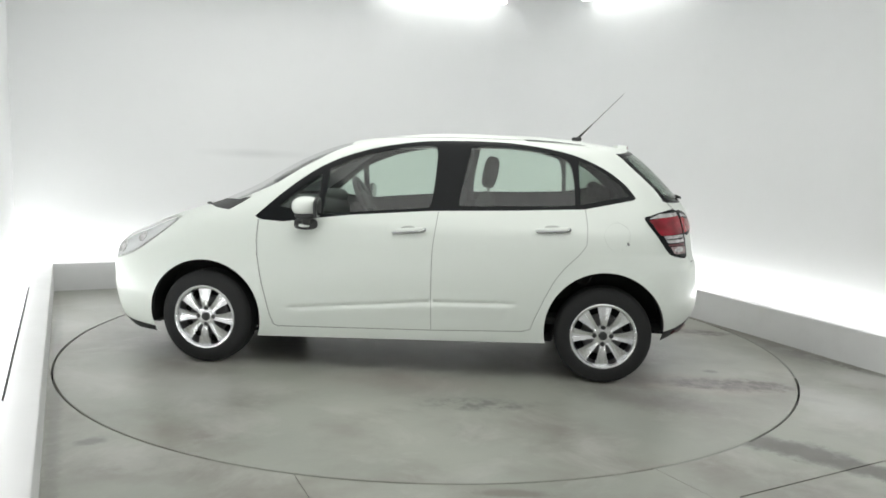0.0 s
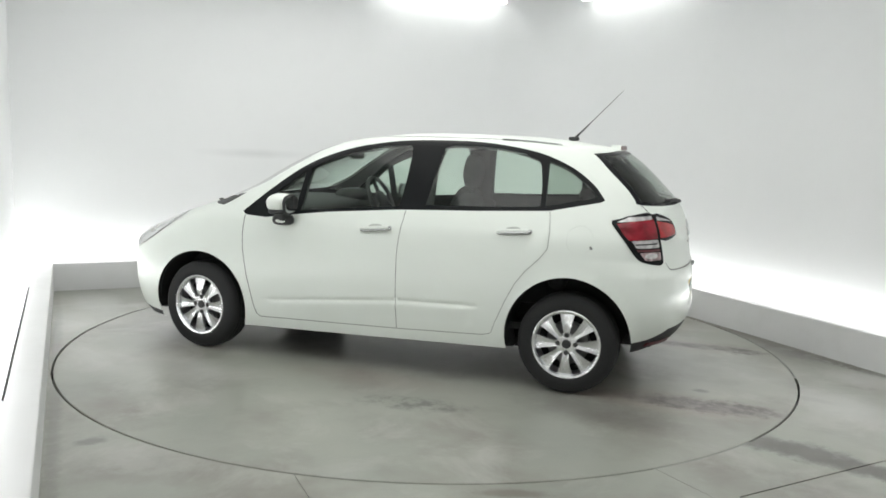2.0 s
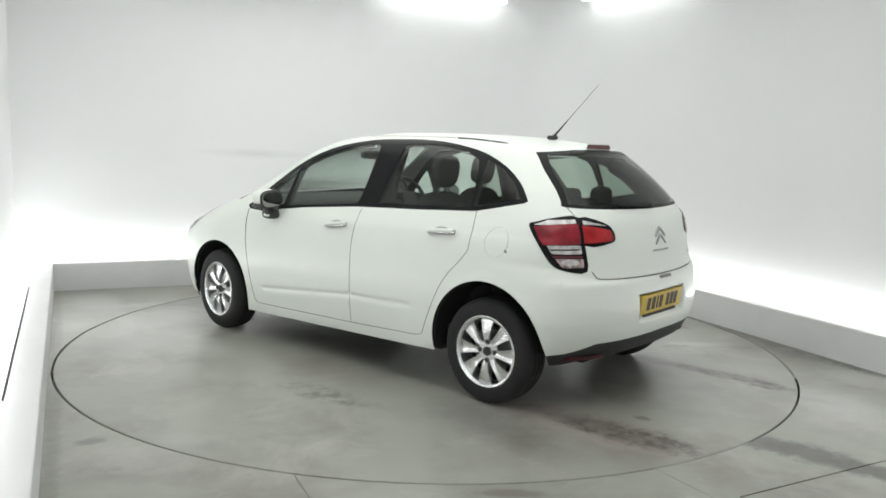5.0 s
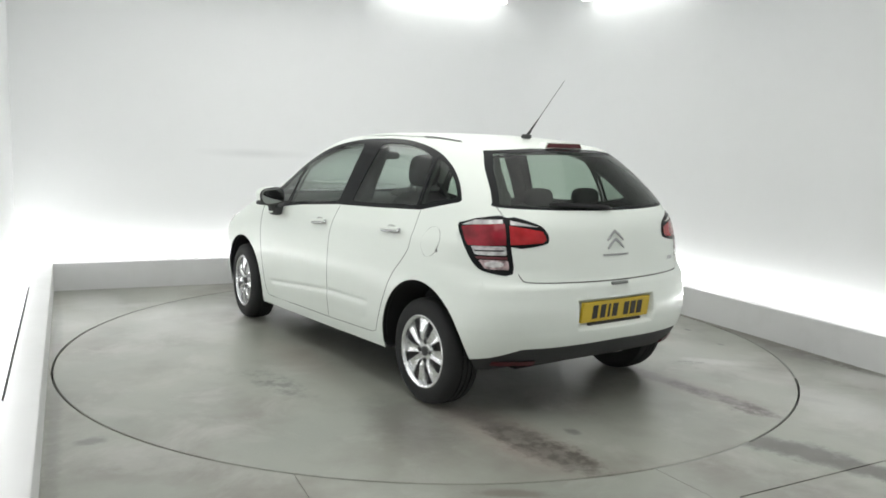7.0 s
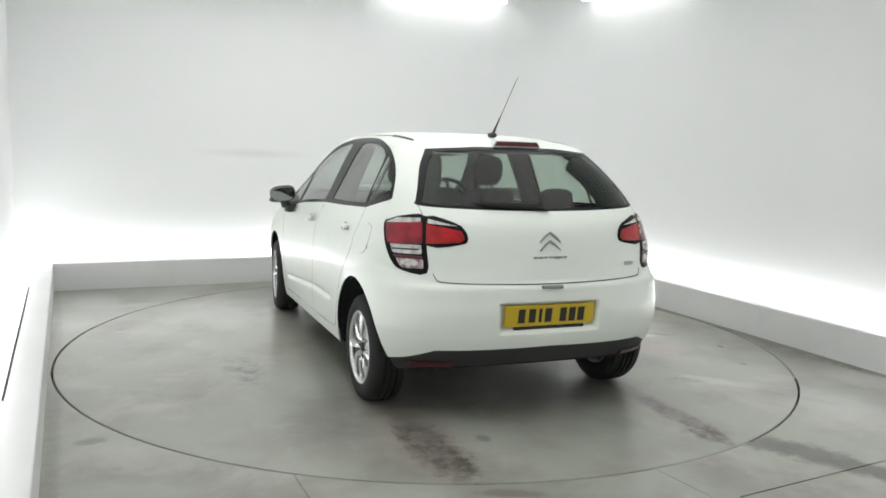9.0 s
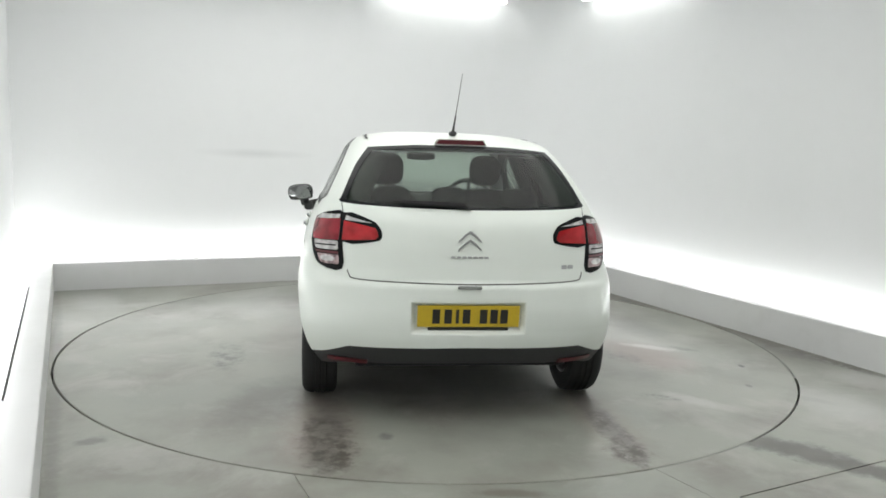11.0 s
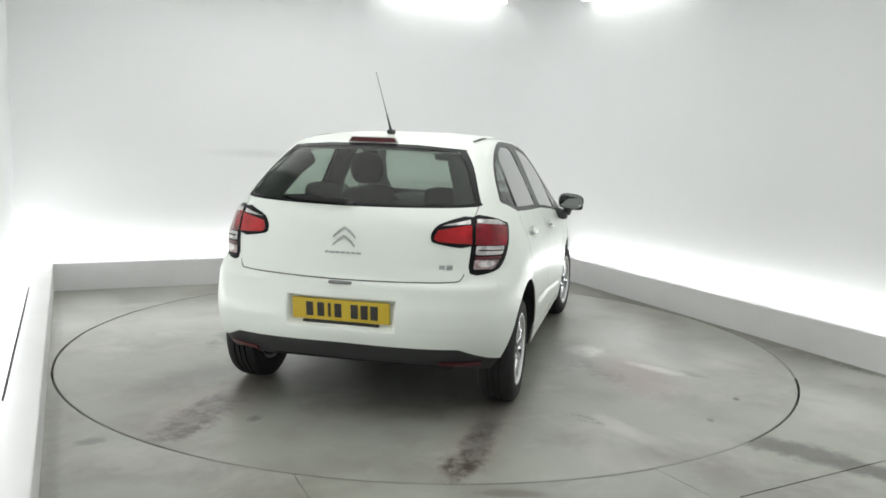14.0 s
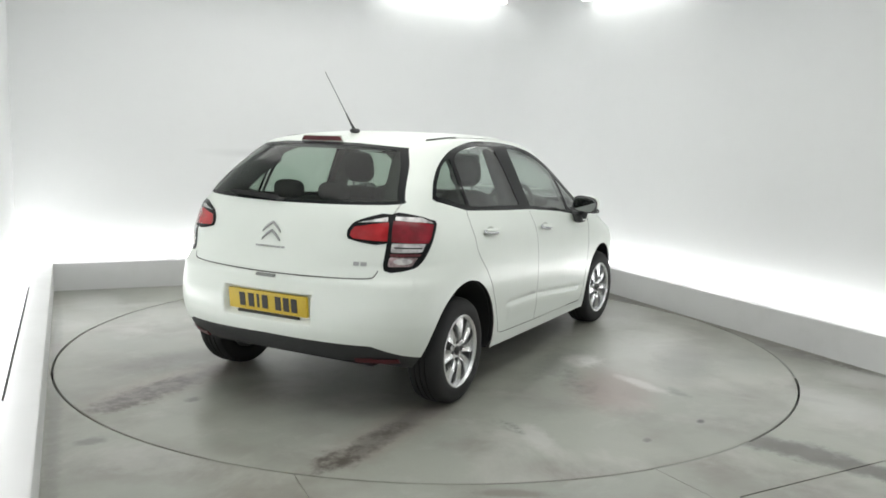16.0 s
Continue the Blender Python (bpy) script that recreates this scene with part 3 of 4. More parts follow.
FUEL = [(-1.285 + 0.075 * math.cos(i * math.pi / 12), 0.908 + 0.080 * math.sin(i * math.pi / 12)) for i in range(24)]
# rear outlines, metres (y, z)
REAR_GLASS = [(0.50, 1.398), (0.57, 1.30), (0.645, 1.135), (0.63, 1.112), (0.36, 1.102), (0.0, 1.097)]
# tail lamp, round the corner
LAMP_OUT = [(1.19, 1.012), (1.15, 1.036), (1.061, 1.058), (0.888, 1.063), (0.826, 0.918), (0.805, 0.786), (0.97, 0.790), (1.045, 0.822), (1.115, 0.905)]
LAMP_IN = [(0.886, 1.063), (0.67, 1.036), (0.590, 1.000), (0.562, 0.957), (0.599, 0.931), (0.825, 0.921)]
LENSES = [
    ("lens_divider", M_FRAME, [(1.055, 0.899), (0.872, 0.904), (0.870, 0.897), (1.052, 0.892)]),
    ("reflector_bowl", M_CLEAR, [(0.925 + 0.062 * math.cos(i * math.pi / 8), 0.832 + 0.016 * math.sin(i * math.pi / 8)) for i in range(16)]),
    ("red_lens", M_RED, [(1.166, 1.008), (1.09, 1.022), (0.902, 1.033), (0.880, 0.985), (0.861, 0.928), (1.00, 0.921), (1.098, 0.919), (1.125, 0.945)]),
    ("white_lens", M_CLEAR, [(1.167, 1.016), (1.096, 1.046), (0.919, 1.052), (0.912, 1.034)]),
    ("reversing_lens", M_CLEAR, [(1.078, 0.915), (1.06, 0.917), (0.872, 0.922), (0.860, 0.917), (0.848, 0.884), (0.856, 0.877), (1.03, 0.875), (1.052, 0.880)]),
    ("fog_lens", M_RED_DARK, [(1.045, 0.868), (0.845, 0.870), (0.842, 0.858), (1.035, 0.856)]),
    ("indicator_lens", M_SMOKED, [(1.022, 0.849), (1.01, 0.852), (0.846, 0.854), (0.836, 0.848), (0.829, 0.812), (0.838, 0.806), (0.965, 0.806), (0.985, 0.812)]),
]
LENSES_IN = [
    ("red_lens", M_RED_BRIGHT, [(0.868, 1.024), (0.74, 1.012), (0.620, 0.997), (0.596, 0.975), (0.584, 0.955), (0.604, 0.941), (0.70, 0.935), (0.833, 0.930)]),
    ("white_lens", M_CLEAR, [(0.865, 1.049), (0.645, 1.019), (0.862, 1.028)]),
]


def build_skin(car):
    regions = []  # name, outline on the skin, material, label, lift, side

    def add(name, uv, material=None, label="", lift=0.0, owner=None):
        regions.append((name, uv, material, label, lift, owner))

    for s in (1, -1):
        for name, q in GLASS.items():
            add(name, side_uv(dense(q), s), M_GLASS_REAR if "rear_quarter" in name else M_GLASS, "green-tinted side glass", -0.004)
        dlo = curve(DLO_TOP, False) + dense(DLO_LOW, closed=False)
        add("window_surround", side_uv(dlo, s), M_FRAME, "gloss black window surround", 0.0)
    glass = curve(REAR_GLASS[:3], False, 5) + curve(REAR_GLASS[2:], False, 4)[1:]
    loop = glass + [(-y, z) for y, z in glass[-2::-1]] + [(-0.25, 1.417), (0.0, 1.42), (0.25, 1.417)]
    inner = [(y * 0.95, 1.25 + (z - 1.25) * 0.90) for y, z in loop]
    add("rear_window", rear_uv(dense(inner)), M_GLASS_REAR, "dark-tinted heated rear glass", -0.003)
    add("rear_window_surround", rear_uv(dense(loop)), M_FRAME, "black edge of the rear glass", -0.001)
    for s in (1, -1):
        for kind, lenses in (("tail_lamp", LENSES), ("tailgate_lamp", LENSES_IN)):
            for name, material, q in lenses:
                add(name, flip_uv(dense(q, 0.02), s), material, "", 0.007, (kind, s))
        add("tail_lamp", flip_uv(dense(curve(LAMP_OUT, n=3), 0.02), s), M_FRAME, "red and clear tail lamp in a black housing", 0.003, ("tail_lamp", s, 1))
        add("tailgate_lamp", flip_uv(dense(curve(LAMP_IN, n=3), 0.02), s), M_FRAME, "red inner tail lamp in a black housing", 0.003, ("tailgate_lamp", s, 1))
    # shut lines
    for s in (1, -1):
        for q in SEAMS:
            add("shut_line", line_uv(side_uv(dense(q, 0.03, False), s), 0.0045, 1.75), M_SEAL, "", -0.005)
        ring = side_uv(FUEL, s) if s == 1 else None
        if ring:
            add("fuel_flap_gap", line_uv(ring + ring[:1], 0.0022, 1.75), M_PAINT, "fine gap round the fuel flap", -0.002)
            add("fuel_flap", ring, M_PAINT, "round white fuel flap", 0.001)
        add("shut_line", line_uv(rear_uv(dense([(s * 0.640, 1.115), (s * 0.632, 1.062)], 0.02, False)), 0.006, 0.86), M_SEAL, "", -0.006)
        add("shut_line", line_uv(side_uv(dense([(0.40, 1.437), (0.15, 1.458), (-0.25, 1.4685), (-0.7, 1.466)], 0.05, False), s), 0.004, 1.75), M_SEAL, "", -0.004)
        add("roof_trim", line_uv(side_uv(dense([(-0.72, 1.463), (-0.82, 1.4605), (-0.95, 1.453), (-1.09, 1.441)], 0.04, False), s), 0.006, 1.75), M_BLACK, "thin black roof trim strip", 0.005)
    gate = [(0.608, 0.785), (0.600, 0.765), (0.572, 0.746), (0.40, 0.739), (0.0, 0.734)]
    gate = gate + [(-y, z) for y, z in gate[-2::-1]]
    add("shut_line", line_uv(rear_uv(dense(curve(gate, False, 4), 0.02, False)), 0.006, 0.86), M_SEAL, "", -0.010)
    # dark lower valance at the back, chin at the front
    low = [(0.80, 0.10), (0.775, 0.335), (0.735, 0.345), (0.69, 0.365), (0.60, 0.403), (0.44, 0.405), (0.0, 0.413)]
    low = low + [(-y, z) for y, z in low[-2::-1]]
    add("bumper_valance", rear_uv(dense([(y, max(z, 0.171)) for y, z in low])), M_BLACK, "black plastic lower bumper", -0.004)
    for s in (1, -1):
        add("bumper_valance", side_uv(dense([(-1.50, 0.172), (-1.53, 0.322), (-1.62, 0.336), (-1.71, 0.356), (-1.79, 0.385), (-1.79, 0.172)]), s), M_BLACK, "black plastic lower bumper corner", -0.003)
    # front outlines, one half at a time (y, z)
    def front(name, half, material, label, lift=0.0):
        for s in (1, -1):
            add(name, flip_uv(rear_uv(dense(half), True), s), material, label, lift)

    front("front_chin", [(0.0, 0.172), (0.66, 0.172), (0.66, 0.235), (0.5, 0.255), (0.0, 0.26)], M_BLACK, "black plastic front lip")
    for s in (1, -1):
        add("front_chin", side_uv(dense([(1.60, 0.172), (1.60, 0.208), (1.80, 0.228), (1.93, 0.240), (1.97, 0.172)]), s), M_BLACK, "black plastic front lip", -0.003)
    front("grille", [(0.0, 0.30), (0.42, 0.30), (0.46, 0.46), (0.40, 0.50), (0.0, 0.505)], M_BLACK, "black lower air intake", -0.01)
    for s in (1, -1):
        lamp = [(1.93, 0.63), (1.87, 0.752), (1.71, 0.845), (1.50, 0.898), (1.58, 0.80), (1.74, 0.69)]
        for cx, cz, r in ((1.86, 0.70, 0.045), (1.70, 0.775, 0.032)):
            add("headlight_bowl", side_uv([(cx + r * math.cos(i * math.pi / 10), cz + r * 0.8 * math.sin(i * math.pi / 10)) for i in range(20)], s), M_CLEAR, "bright lamp bowl", 0.005, ("headlight", s))
        add("headlight", side_uv(dense(curve(lamp, n=3), 0.02), s), M_HEAD, "clear headlight with chrome bowls", 0.002, ("headlight", s, 1))
        rim = [(1.945, 0.62), (1.88, 0.764), (1.71, 0.857), (1.48, 0.908), (1.575, 0.793), (1.74, 0.678)]
        add("headlight_gap", side_uv(dense(curve(rim, n=3), 0.02), s), M_LINE, "thin grey gap round the headlight", -0.003)
    front("windscreen", [(0.0, 1.005), (0.30, 1.01), (0.655, 1.036), (0.635, 1.15), (0.575, 1.30), (0.50, 1.405), (0.30, 1.428), (0.0, 1.437)], M_SCREEN, "green-tinted windscreen", -0.002)
    front("cowl_panel", [(0.0, 0.963), (0.3, 0.968), (0.58, 0.980), (0.755, 0.972), (0.685, 1.055), (0.61, 1.032), (0.3, 1.008), (0.0, 1.003)], M_BLACK, "black plastic cowl below the windscreen", -0.004)
    for s in (1, -1):
        add("front_door", side_uv(dense(FRONT_DOOR), s), M_PAINT, "white front door")
        add("rear_door", side_uv(dense(REAR_DOOR), s), M_PAINT, "white rear door")
    tail = gate[:5] + [(-y, z) for y, z in gate[3::-1]] + [(-0.66, 1.12), (-0.52, 1.41), (0.0, 1.432), (0.52, 1.41), (0.66, 1.12)]
    add("tailgate", rear_uv(dense(tail)), M_PAINT, "white tailgate")
    bump = [(1.00, 0.785), (0.805, 0.785), (0.79, 0.76), (0.70, 0.744), (0.5, 0.738), (0.0, 0.734)]
    bump = bump + [(-u, z) for u, z in bump[-2::-1]] + [(-1.06, 0.45), (-1.04, 0.171), (1.04, 0.171), (1.06, 0.45)]
    add("rear_bumper", dense(bump), M_PAINT, "white rear bumper")
    front("bonnet", [(0.0, 0.735), (0.30, 0.74), (0.62, 0.79), (0.70, 0.94), (0.3, 0.960), (0.0, 0.956)], M_PAINT, "white bonnet")
    add("body_shell", [(-4, 0.1), (4, 0.1), (4, 1.6), (-4, 1.6)], M_PAINT, "white body shell")

    cuts = []
    for s in (1, -1):
        for cx, cz, r in ARCHES:
            ring = [(cx + r * math.cos(a), max(cz + r * math.sin(a), 0.172)) for a in np.linspace(-0.2 * math.pi, 1.2 * math.pi, 48)]
            cuts.append(side_uv(ring, s))
        sill = [(0.95, 0.172), (0.95, 0.185), (0.4, 0.200), (-0.3, 0.220), (-0.93, 0.240), (-0.93, 0.172)]
        cuts.append(side_uv(dense(sill), s))
        cuts.append([(0.0, 0.172), (s * 1.16, 0.172), (s * 1.16, 0.248), (s * 0.9, 0.272), (s * 0.75, 0.300), (0.0, 0.318)])
    guides = []
    for k in (0.0, 0.006, 0.012, 0.018, 0.024, 0.030):
        guides.append(rear_uv(dense([(0.295 - k, 0.480 + k), (0.295 - k, 0.648 - k), (-0.295 + k, 0.648 - k), (-0.295 + k, 0.480 + k)], 0.04)))
    # triangulate the unrolled skin along all outlines
    us = np.linspace(-4, 4, 301)
    zs = np.concatenate([np.arange(0.172, 0.36, 0.03), np.arange(0.362, 0.505, 0.006), np.arange(0.52, 1.36, 0.03), np.arange(1.36, 1.46, 0.0125), [1.466, 1.472, 1.478, 1.484, 1.489, 1.493, 1.496, 1.498, 1.4992, 1.4998]])
    verts = [Vector((float(u), float(z))) for z in zs for u in us]
    edges = []
    w = len(us)
    edges += [(i, i + 1) for i in range(w - 1)] + [((len(zs) - 1) * w + i, (len(zs) - 1) * w + i + 1) for i in range(w - 1)]
    for loop in [r[1] for r in regions[:-1]] + cuts + guides:
        k = len(verts)
        verts += [Vector((min(max(u, -4), 4), min(max(z, 0.172), 1.4998))) for u, z in loop]
        edges += [(k + i, k + (i + 1) % len(loop)) for i in range(len(loop))]
    vs, _, fs, _, _, _ = geometry.delaunay_2d_cdt(verts, edges, [], 0, 1e-5)
    U, Z = np.array([v.x for v in vs]), np.array([v.y for v in vs])
    F = np.array([f for f in fs if len(f) == 3])
    cu, cz = U[F].mean(1), Z[F].mean(1)
    tag = np.full(len(F), -1)
    for i, r in enumerate(regions):
        free = np.where(tag < 0)[0]
        tag[free[inside(cu[free], cz[free], r[1])]] = i
    for c in cuts:
        tag[inside(cu, cz, c)] = -2
    first = {}
    for i, r in enumerate(regions):
        if r[0] in ("grille", "windscreen", "cowl_panel", "bonnet", "bumper_valance"):
            tag[tag == i] = first.setdefault(r[0], i)
    P, N = skin(U, Z), skin_normal(U, Z)

    def piece(name, faces, material, parent, label, lift, inward=False):
        used, idx = np.unique(faces.ravel(), return_inverse=True)
        tri = idx.reshape(-1, 3)
        co, no = P[used] + N[used] * lift, N[used] * (-1 if inward else 1)
        a, b, c = co[tri[:, 0]], co[tri[:, 1]], co[tri[:, 2]]
        wrong = np.sum(np.cross(b - a, c - a) * no[tri].mean(1), 1) < 0
        tri[wrong] = tri[wrong][:, ::-1]
        me = bpy.data.meshes.new(name)
        me.from_pydata(co.tolist(), [], tri.tolist())
        me.materials.append(material)
        me.polygons.foreach_set("use_smooth", [True] * len(tri))
        me.normals_split_custom_set_from_vertices(no.tolist())
        ob = new(name, me)
        ob.parent = parent
        return tagged(ob, label)

    homes = {}
    seams = []
    order = sorted(range(len(regions)), key=lambda i: 0 if regions[i][5] and len(regions[i][5]) == 3 else 1)
    for i in order:
        name, uv, material, label, lift, owner = regions[i]
        f = F[tag == i]
        if not len(f):
            continue
        if name == "shut_line":
            seams.append((f, lift))
            continue
        parent = car
        if owner and len(owner) == 2:
            parent = homes.get(owner, car)
        ob = piece(name, f, material, parent, label, lift)
        if owner and len(owner) == 3:
            homes[owner[:2]] = ob
    for f, lift in seams:
        piece("shut_line", f, M_SEAL if lift < -0.009 else M_LINE, car, "thin grey shut line", lift)
    # lining inside the shell
    see = [i for i, r in enumerate(regions) if "window" in r[0] and "surround" not in r[0] or r[0] == "windscreen"]
    solid = (tag >= 0) & ~np.isin(tag, see)
    up = (cz > 1.40) | ((np.abs(cu) > 2.75) & (cz > 1.04))
    piece("headlining", F[solid & up], M_LINING, car, "pale grey headlining", -0.022, True)
    piece("interior_trim", F[solid & ~up & (cz > 0.3) & ~((np.abs(cu) < 1.0) & (cz < 0.70))], M_TRIM, car, "dark grey interior trim", -0.030, True)


def wheel_parts(car, x, y, side):
    """An alloy wheel with tyre, standing on the table."""
    m = Matrix.Translation((x, y, 0.295)) @ Matrix.Rotation(radians(-5 if x > 0 else 0), 4, "Z") @ Matrix.Rotation(radians(-90 * side), 4, "X")
    hub = new("wheel")
    hub.parent = car
    tagged(hub, "silver eight-spoke alloy wheel with black tyre")
    bm = bmesh.new()
    lathe(bm, [(0.196, 0.0), (0.206, 0.006), (0.225, 0.010), (0.262, 0.008), (0.281, -0.004), (0.291, -0.020), (0.2955, -0.04), (0.2962, -0.055), (0.289, -0.057), (0.289, -0.063), (0.2966, -0.065), (0.297, -0.086), (0.289, -0.088), (0.289, -0.095), (0.297, -0.097), (0.2966, -0.118), (0.289, -0.120), (0.289, -0.126), (0.2962, -0.128), (0.2955, -0.14), (0.288, -0.168), (0.262, -0.182), (0.206, -0.178), (0.196, -0.172)], m, 56, True)
    part("tyre", bm, M_TYRE, hub, "black road tyre")
    bm = bmesh.new()
    lathe(bm, [(0.203, 0.004), (0.198, 0.007), (0.188, 0.004), (0.182, -0.006), (0.184, -0.020), (0.2, -0.01)], m, 56, True)
    rim = part("rim", bm, M_ALLOY, hub, "silver alloy rim")
    bm = bmesh.new()
    lathe(bm, [(0.189, -0.012), (0.180, -0.05), (0.174, -0.16), (0.19, -0.165), (0.195, -0.015)], m, 56, True)
    part("barrel", bm, M_BARREL, rim, "alloy wheel barrel, coloured darker as if in shade")
    for i in range(8):
        bm = bmesh.new()
        q = m @ Matrix.Rotation(math.pi * i / 4, 4, "Z")
        out = [(0.040, -0.018), (0.075, -0.021), (0.115, -0.030), (0.150, -0.040), (0.174, -0.048), (0.188, -0.062), (0.193, 0.0), (0.188, 0.062), (0.174, 0.048), (0.150, 0.040), (0.115, 0.030), (0.075, 0.021), (0.040, 0.018)]
        lo = [bm.verts.new(q @ Vector((a, b * 0.90, -0.040 + a * 0.08))) for a, b in out]
        hi = [bm.verts.new(q @ Vector((a, b * 0.88, -0.012 + 0.010 * math.sin(a * 17) - 0.02 * (a < 0.06)))) for a, b in out]
        mid = [bm.verts.new(q @ Vector((a, b * 0.36, -0.019 + 0.010 * math.sin(a * 17) - 0.02 * (a < 0.06)))) for a, b in out]
        n = len(out)
        for k in range(n):
            bm.faces.new((lo[k], lo[(k + 1) % n], hi[(k + 1) % n], hi[k]))
            bm.faces.new((hi[k], hi[(k + 1) % n], mid[(k + 1) % n], mid[k]))
        bm.faces.new(mid)
        part("spoke", bm, M_ALLOY, rim)
    bm = bmesh.new()
    lathe(bm, [(0.0001, -0.020), (0.030, -0.020), (0.060, -0.022), (0.066, -0.030), (0.06, -0.06)], m, 32)
    part("hub_face", bm, M_ALLOY, hub, "silver hub face")
    bm = bmesh.new()
    lathe(bm, [(0.0001, -0.010), (0.020, -0.010), (0.026, -0.014), (0.027, -0.03)], m, 24)
    part("hub_cap", bm, M_BLACK, hub, "black hub cap")
    for i in range(4):
        a = math.pi / 2 * i
        bm = bmesh.new()
        lathe(bm, [(0.0001, -0.0150), (0.011, -0.0150), (0.0145, -0.018), (0.0145, -0.04)], m @ Matrix.Translation((0.052 * math.cos(a), 0.052 * math.sin(a), 0)), 12)
        part("wheel_bolt", bm, M_BLACK, hub)
    bm = bmesh.new()
    lathe(bm, [(0.0001, -0.065), (0.12, -0.065), (0.13, -0.075), (0.13, -0.085), (0.0001, -0.085)], m, 32)
    part("brake_disc", bm, M_STEEL, hub, "dark steel brake disc")
    # black disc added in place of the shade behind the spokes
    bm = bmesh.new()
    lathe(bm, [(0.0001, -0.10), (0.18, -0.10), (0.18, -0.11), (0.0001, -0.11)], m, 32)
    part("wheel_shade_disc", bm, M_WELL, hub)


def rounded(bm, size, m, power=3.0, nu=24, nv=16):
    """A soft box (superellipsoid) of half sizes, placed by m."""
    def c(a, e):
        return math.copysign(abs(math.cos(a)) ** e, math.cos(a))

    def s(a, e):
        return math.copysign(abs(math.sin(a)) ** e, math.sin(a))
    e = 2.0 / power
    rows = []
    for j in range(1, nv):
        v = -math.pi / 2 + math.pi * j / nv
        rows.append([bm.verts.new(m @ Vector((size[0] * c(v, e) * c(2 * math.pi * i / nu, e), size[1] * c(v, e) * s(2 * math.pi * i / nu, e), size[2] * s(v, e)))) for i in range(nu)])
    for a, b in zip(rows, rows[1:]):
        for i in range(nu):
            bm.faces.new((a[i], a[(i + 1) % nu], b[(i + 1) % nu], b[i]))
    bm.faces.new(rows[0])
    bm.faces.new(rows[-1])


def build_fittings(car):
    # under the floor: pan, wells, exhaust
    bm = bmesh.new()
    box(bm, -0.95, 1.80, -0.60, 0.60, 0.19, 0.30, 0.02)
    box(bm, -1.70, -0.94, -0.56, 0.56, 0.265, 0.36, 0.02)
    box(bm, -0.84, 0.88, -0.76, 0.76, 0.215, 0.30, 0.02)
    part("underbody", bm, M_WELL, car, "black underbody")
    for cx, cz, r in ARCHES:
        for s in (1, -1):
            bm = bmesh.new()
            m = Matrix.Translation((cx, 0, cz))
            arc = [math.pi * (-0.18 + 1.36 * i / 28) for i in range(29)]
            lows = (0.25, 0.335) if cx < 0 else (0.24, 0.22)
            a, b = [], []
            for t in arc:
                x, z = cx + (r + 0.006) * math.cos(t), max(cz + (r + 0.006) * math.sin(t), lows[math.cos(t) < 0])
                y = float(np.abs(skin(by_x(np.array([x]), np.array([z]), 1), np.array([z]))[0, 1]))
                a.append(bm.verts.new((x, s * (y - 0.012), z)))
                b.append(bm.verts.new((x, s * 0.55, z)))
            for i in range(28):
                bm.faces.new((a[i], a[i + 1], b[i + 1], b[i]))
            bm.faces.new(b)
            part("wheel_arch_liner", bm, M_WELL, car, "black wheel arch liner")
    bm = bmesh.new()
    tube(bm, [(-1.30, -0.42, 0.26), (-1.60, -0.42, 0.285), (-1.66, -0.42, 0.280)], 0.024, 14)
    part("exhaust", bm, M_BLACK, car, "dull steel exhaust pipe")
    for s in (1, -1):
        bm = bmesh.new()
        wrap = [(y, z) for z in (0.304, 0.328) for y in np.linspace(0.50, 0.70, 9)]
        row = [skin(by_y(np.array([s * y]), np.array([z])), np.array([z]))[0] for y, z in wrap]
        for depth in (0.006, -0.012):
            v = [bm.verts.new((q[0] - depth, q[1] + s * depth * 0.3, q[2])) for q in row]
            for i in range(8):
                bm.faces.new((v[i], v[i + 1], v[i + 10], v[i + 9]))
        bm.verts.ensure_lookup_table()
        loop = list(range(9)) + list(range(17, 8, -1))
        for a, b in zip(loop, loop[1:] + loop[:1]):
            bm.faces.new((bm.verts[a], bm.verts[b], bm.verts[b + 18], bm.verts[a + 18]))
        part("rear_reflector", bm, M_RED_DARK, car, "red reflector in the valance")
    for x, y in ((1.252, 0.866), (-1.238, 0.832)):
        for s in (1, -1):
            wheel_parts(car, x, y * s, s)

    # number plate with its frame; the figures are bars
    plate = new("number_plate")
    plate.parent = car
    tagged(plate, "yellow rear number plate with dark characters")
    tilt = Matrix.Translation((-1.866, 0, 0.572)) @ Matrix.Rotation(radians(-7), 4, "Y")
    bm = bmesh.new()
    box(bm, -0.006, 0.012, -0.260, 0.260, -0.0555, 0.0555, 0.003, tilt)
    part("plate_panel", bm, M_PLATE, plate, "yellow reflective panel", False)
    for y in (0.165, 0.105, 0.058, 0.012, -0.075, -0.128, -0.180):
        bm = bmesh.new()
        w = 0.008 if y == 0.058 else 0.019
        box(bm, -0.0085, -0.005, y - w, y + w, -0.036, 0.038, 0.001, tilt)
        part("character_bar", bm, M_INK, plate, "", False)
    bm = bmesh.new()
    box(bm, -0.009, 0.004, -0.205, 0.205, -0.072, -0.0585, 0.002, tilt)
    part("plate_strip", bm, M_INK, plate, "black strip below the plate", False)

    # badge: two chevrons; lettering strips
    def on_gate(y, z, lift=0.004):
        u = float(by_y(y, z))
        p = skin(np.array([u]), np.array([z]))[0]
        n = skin_normal(np.array([u]), np.array([z]))[0]
        return Vector(p) + Vector(n) * lift, Vector(n)

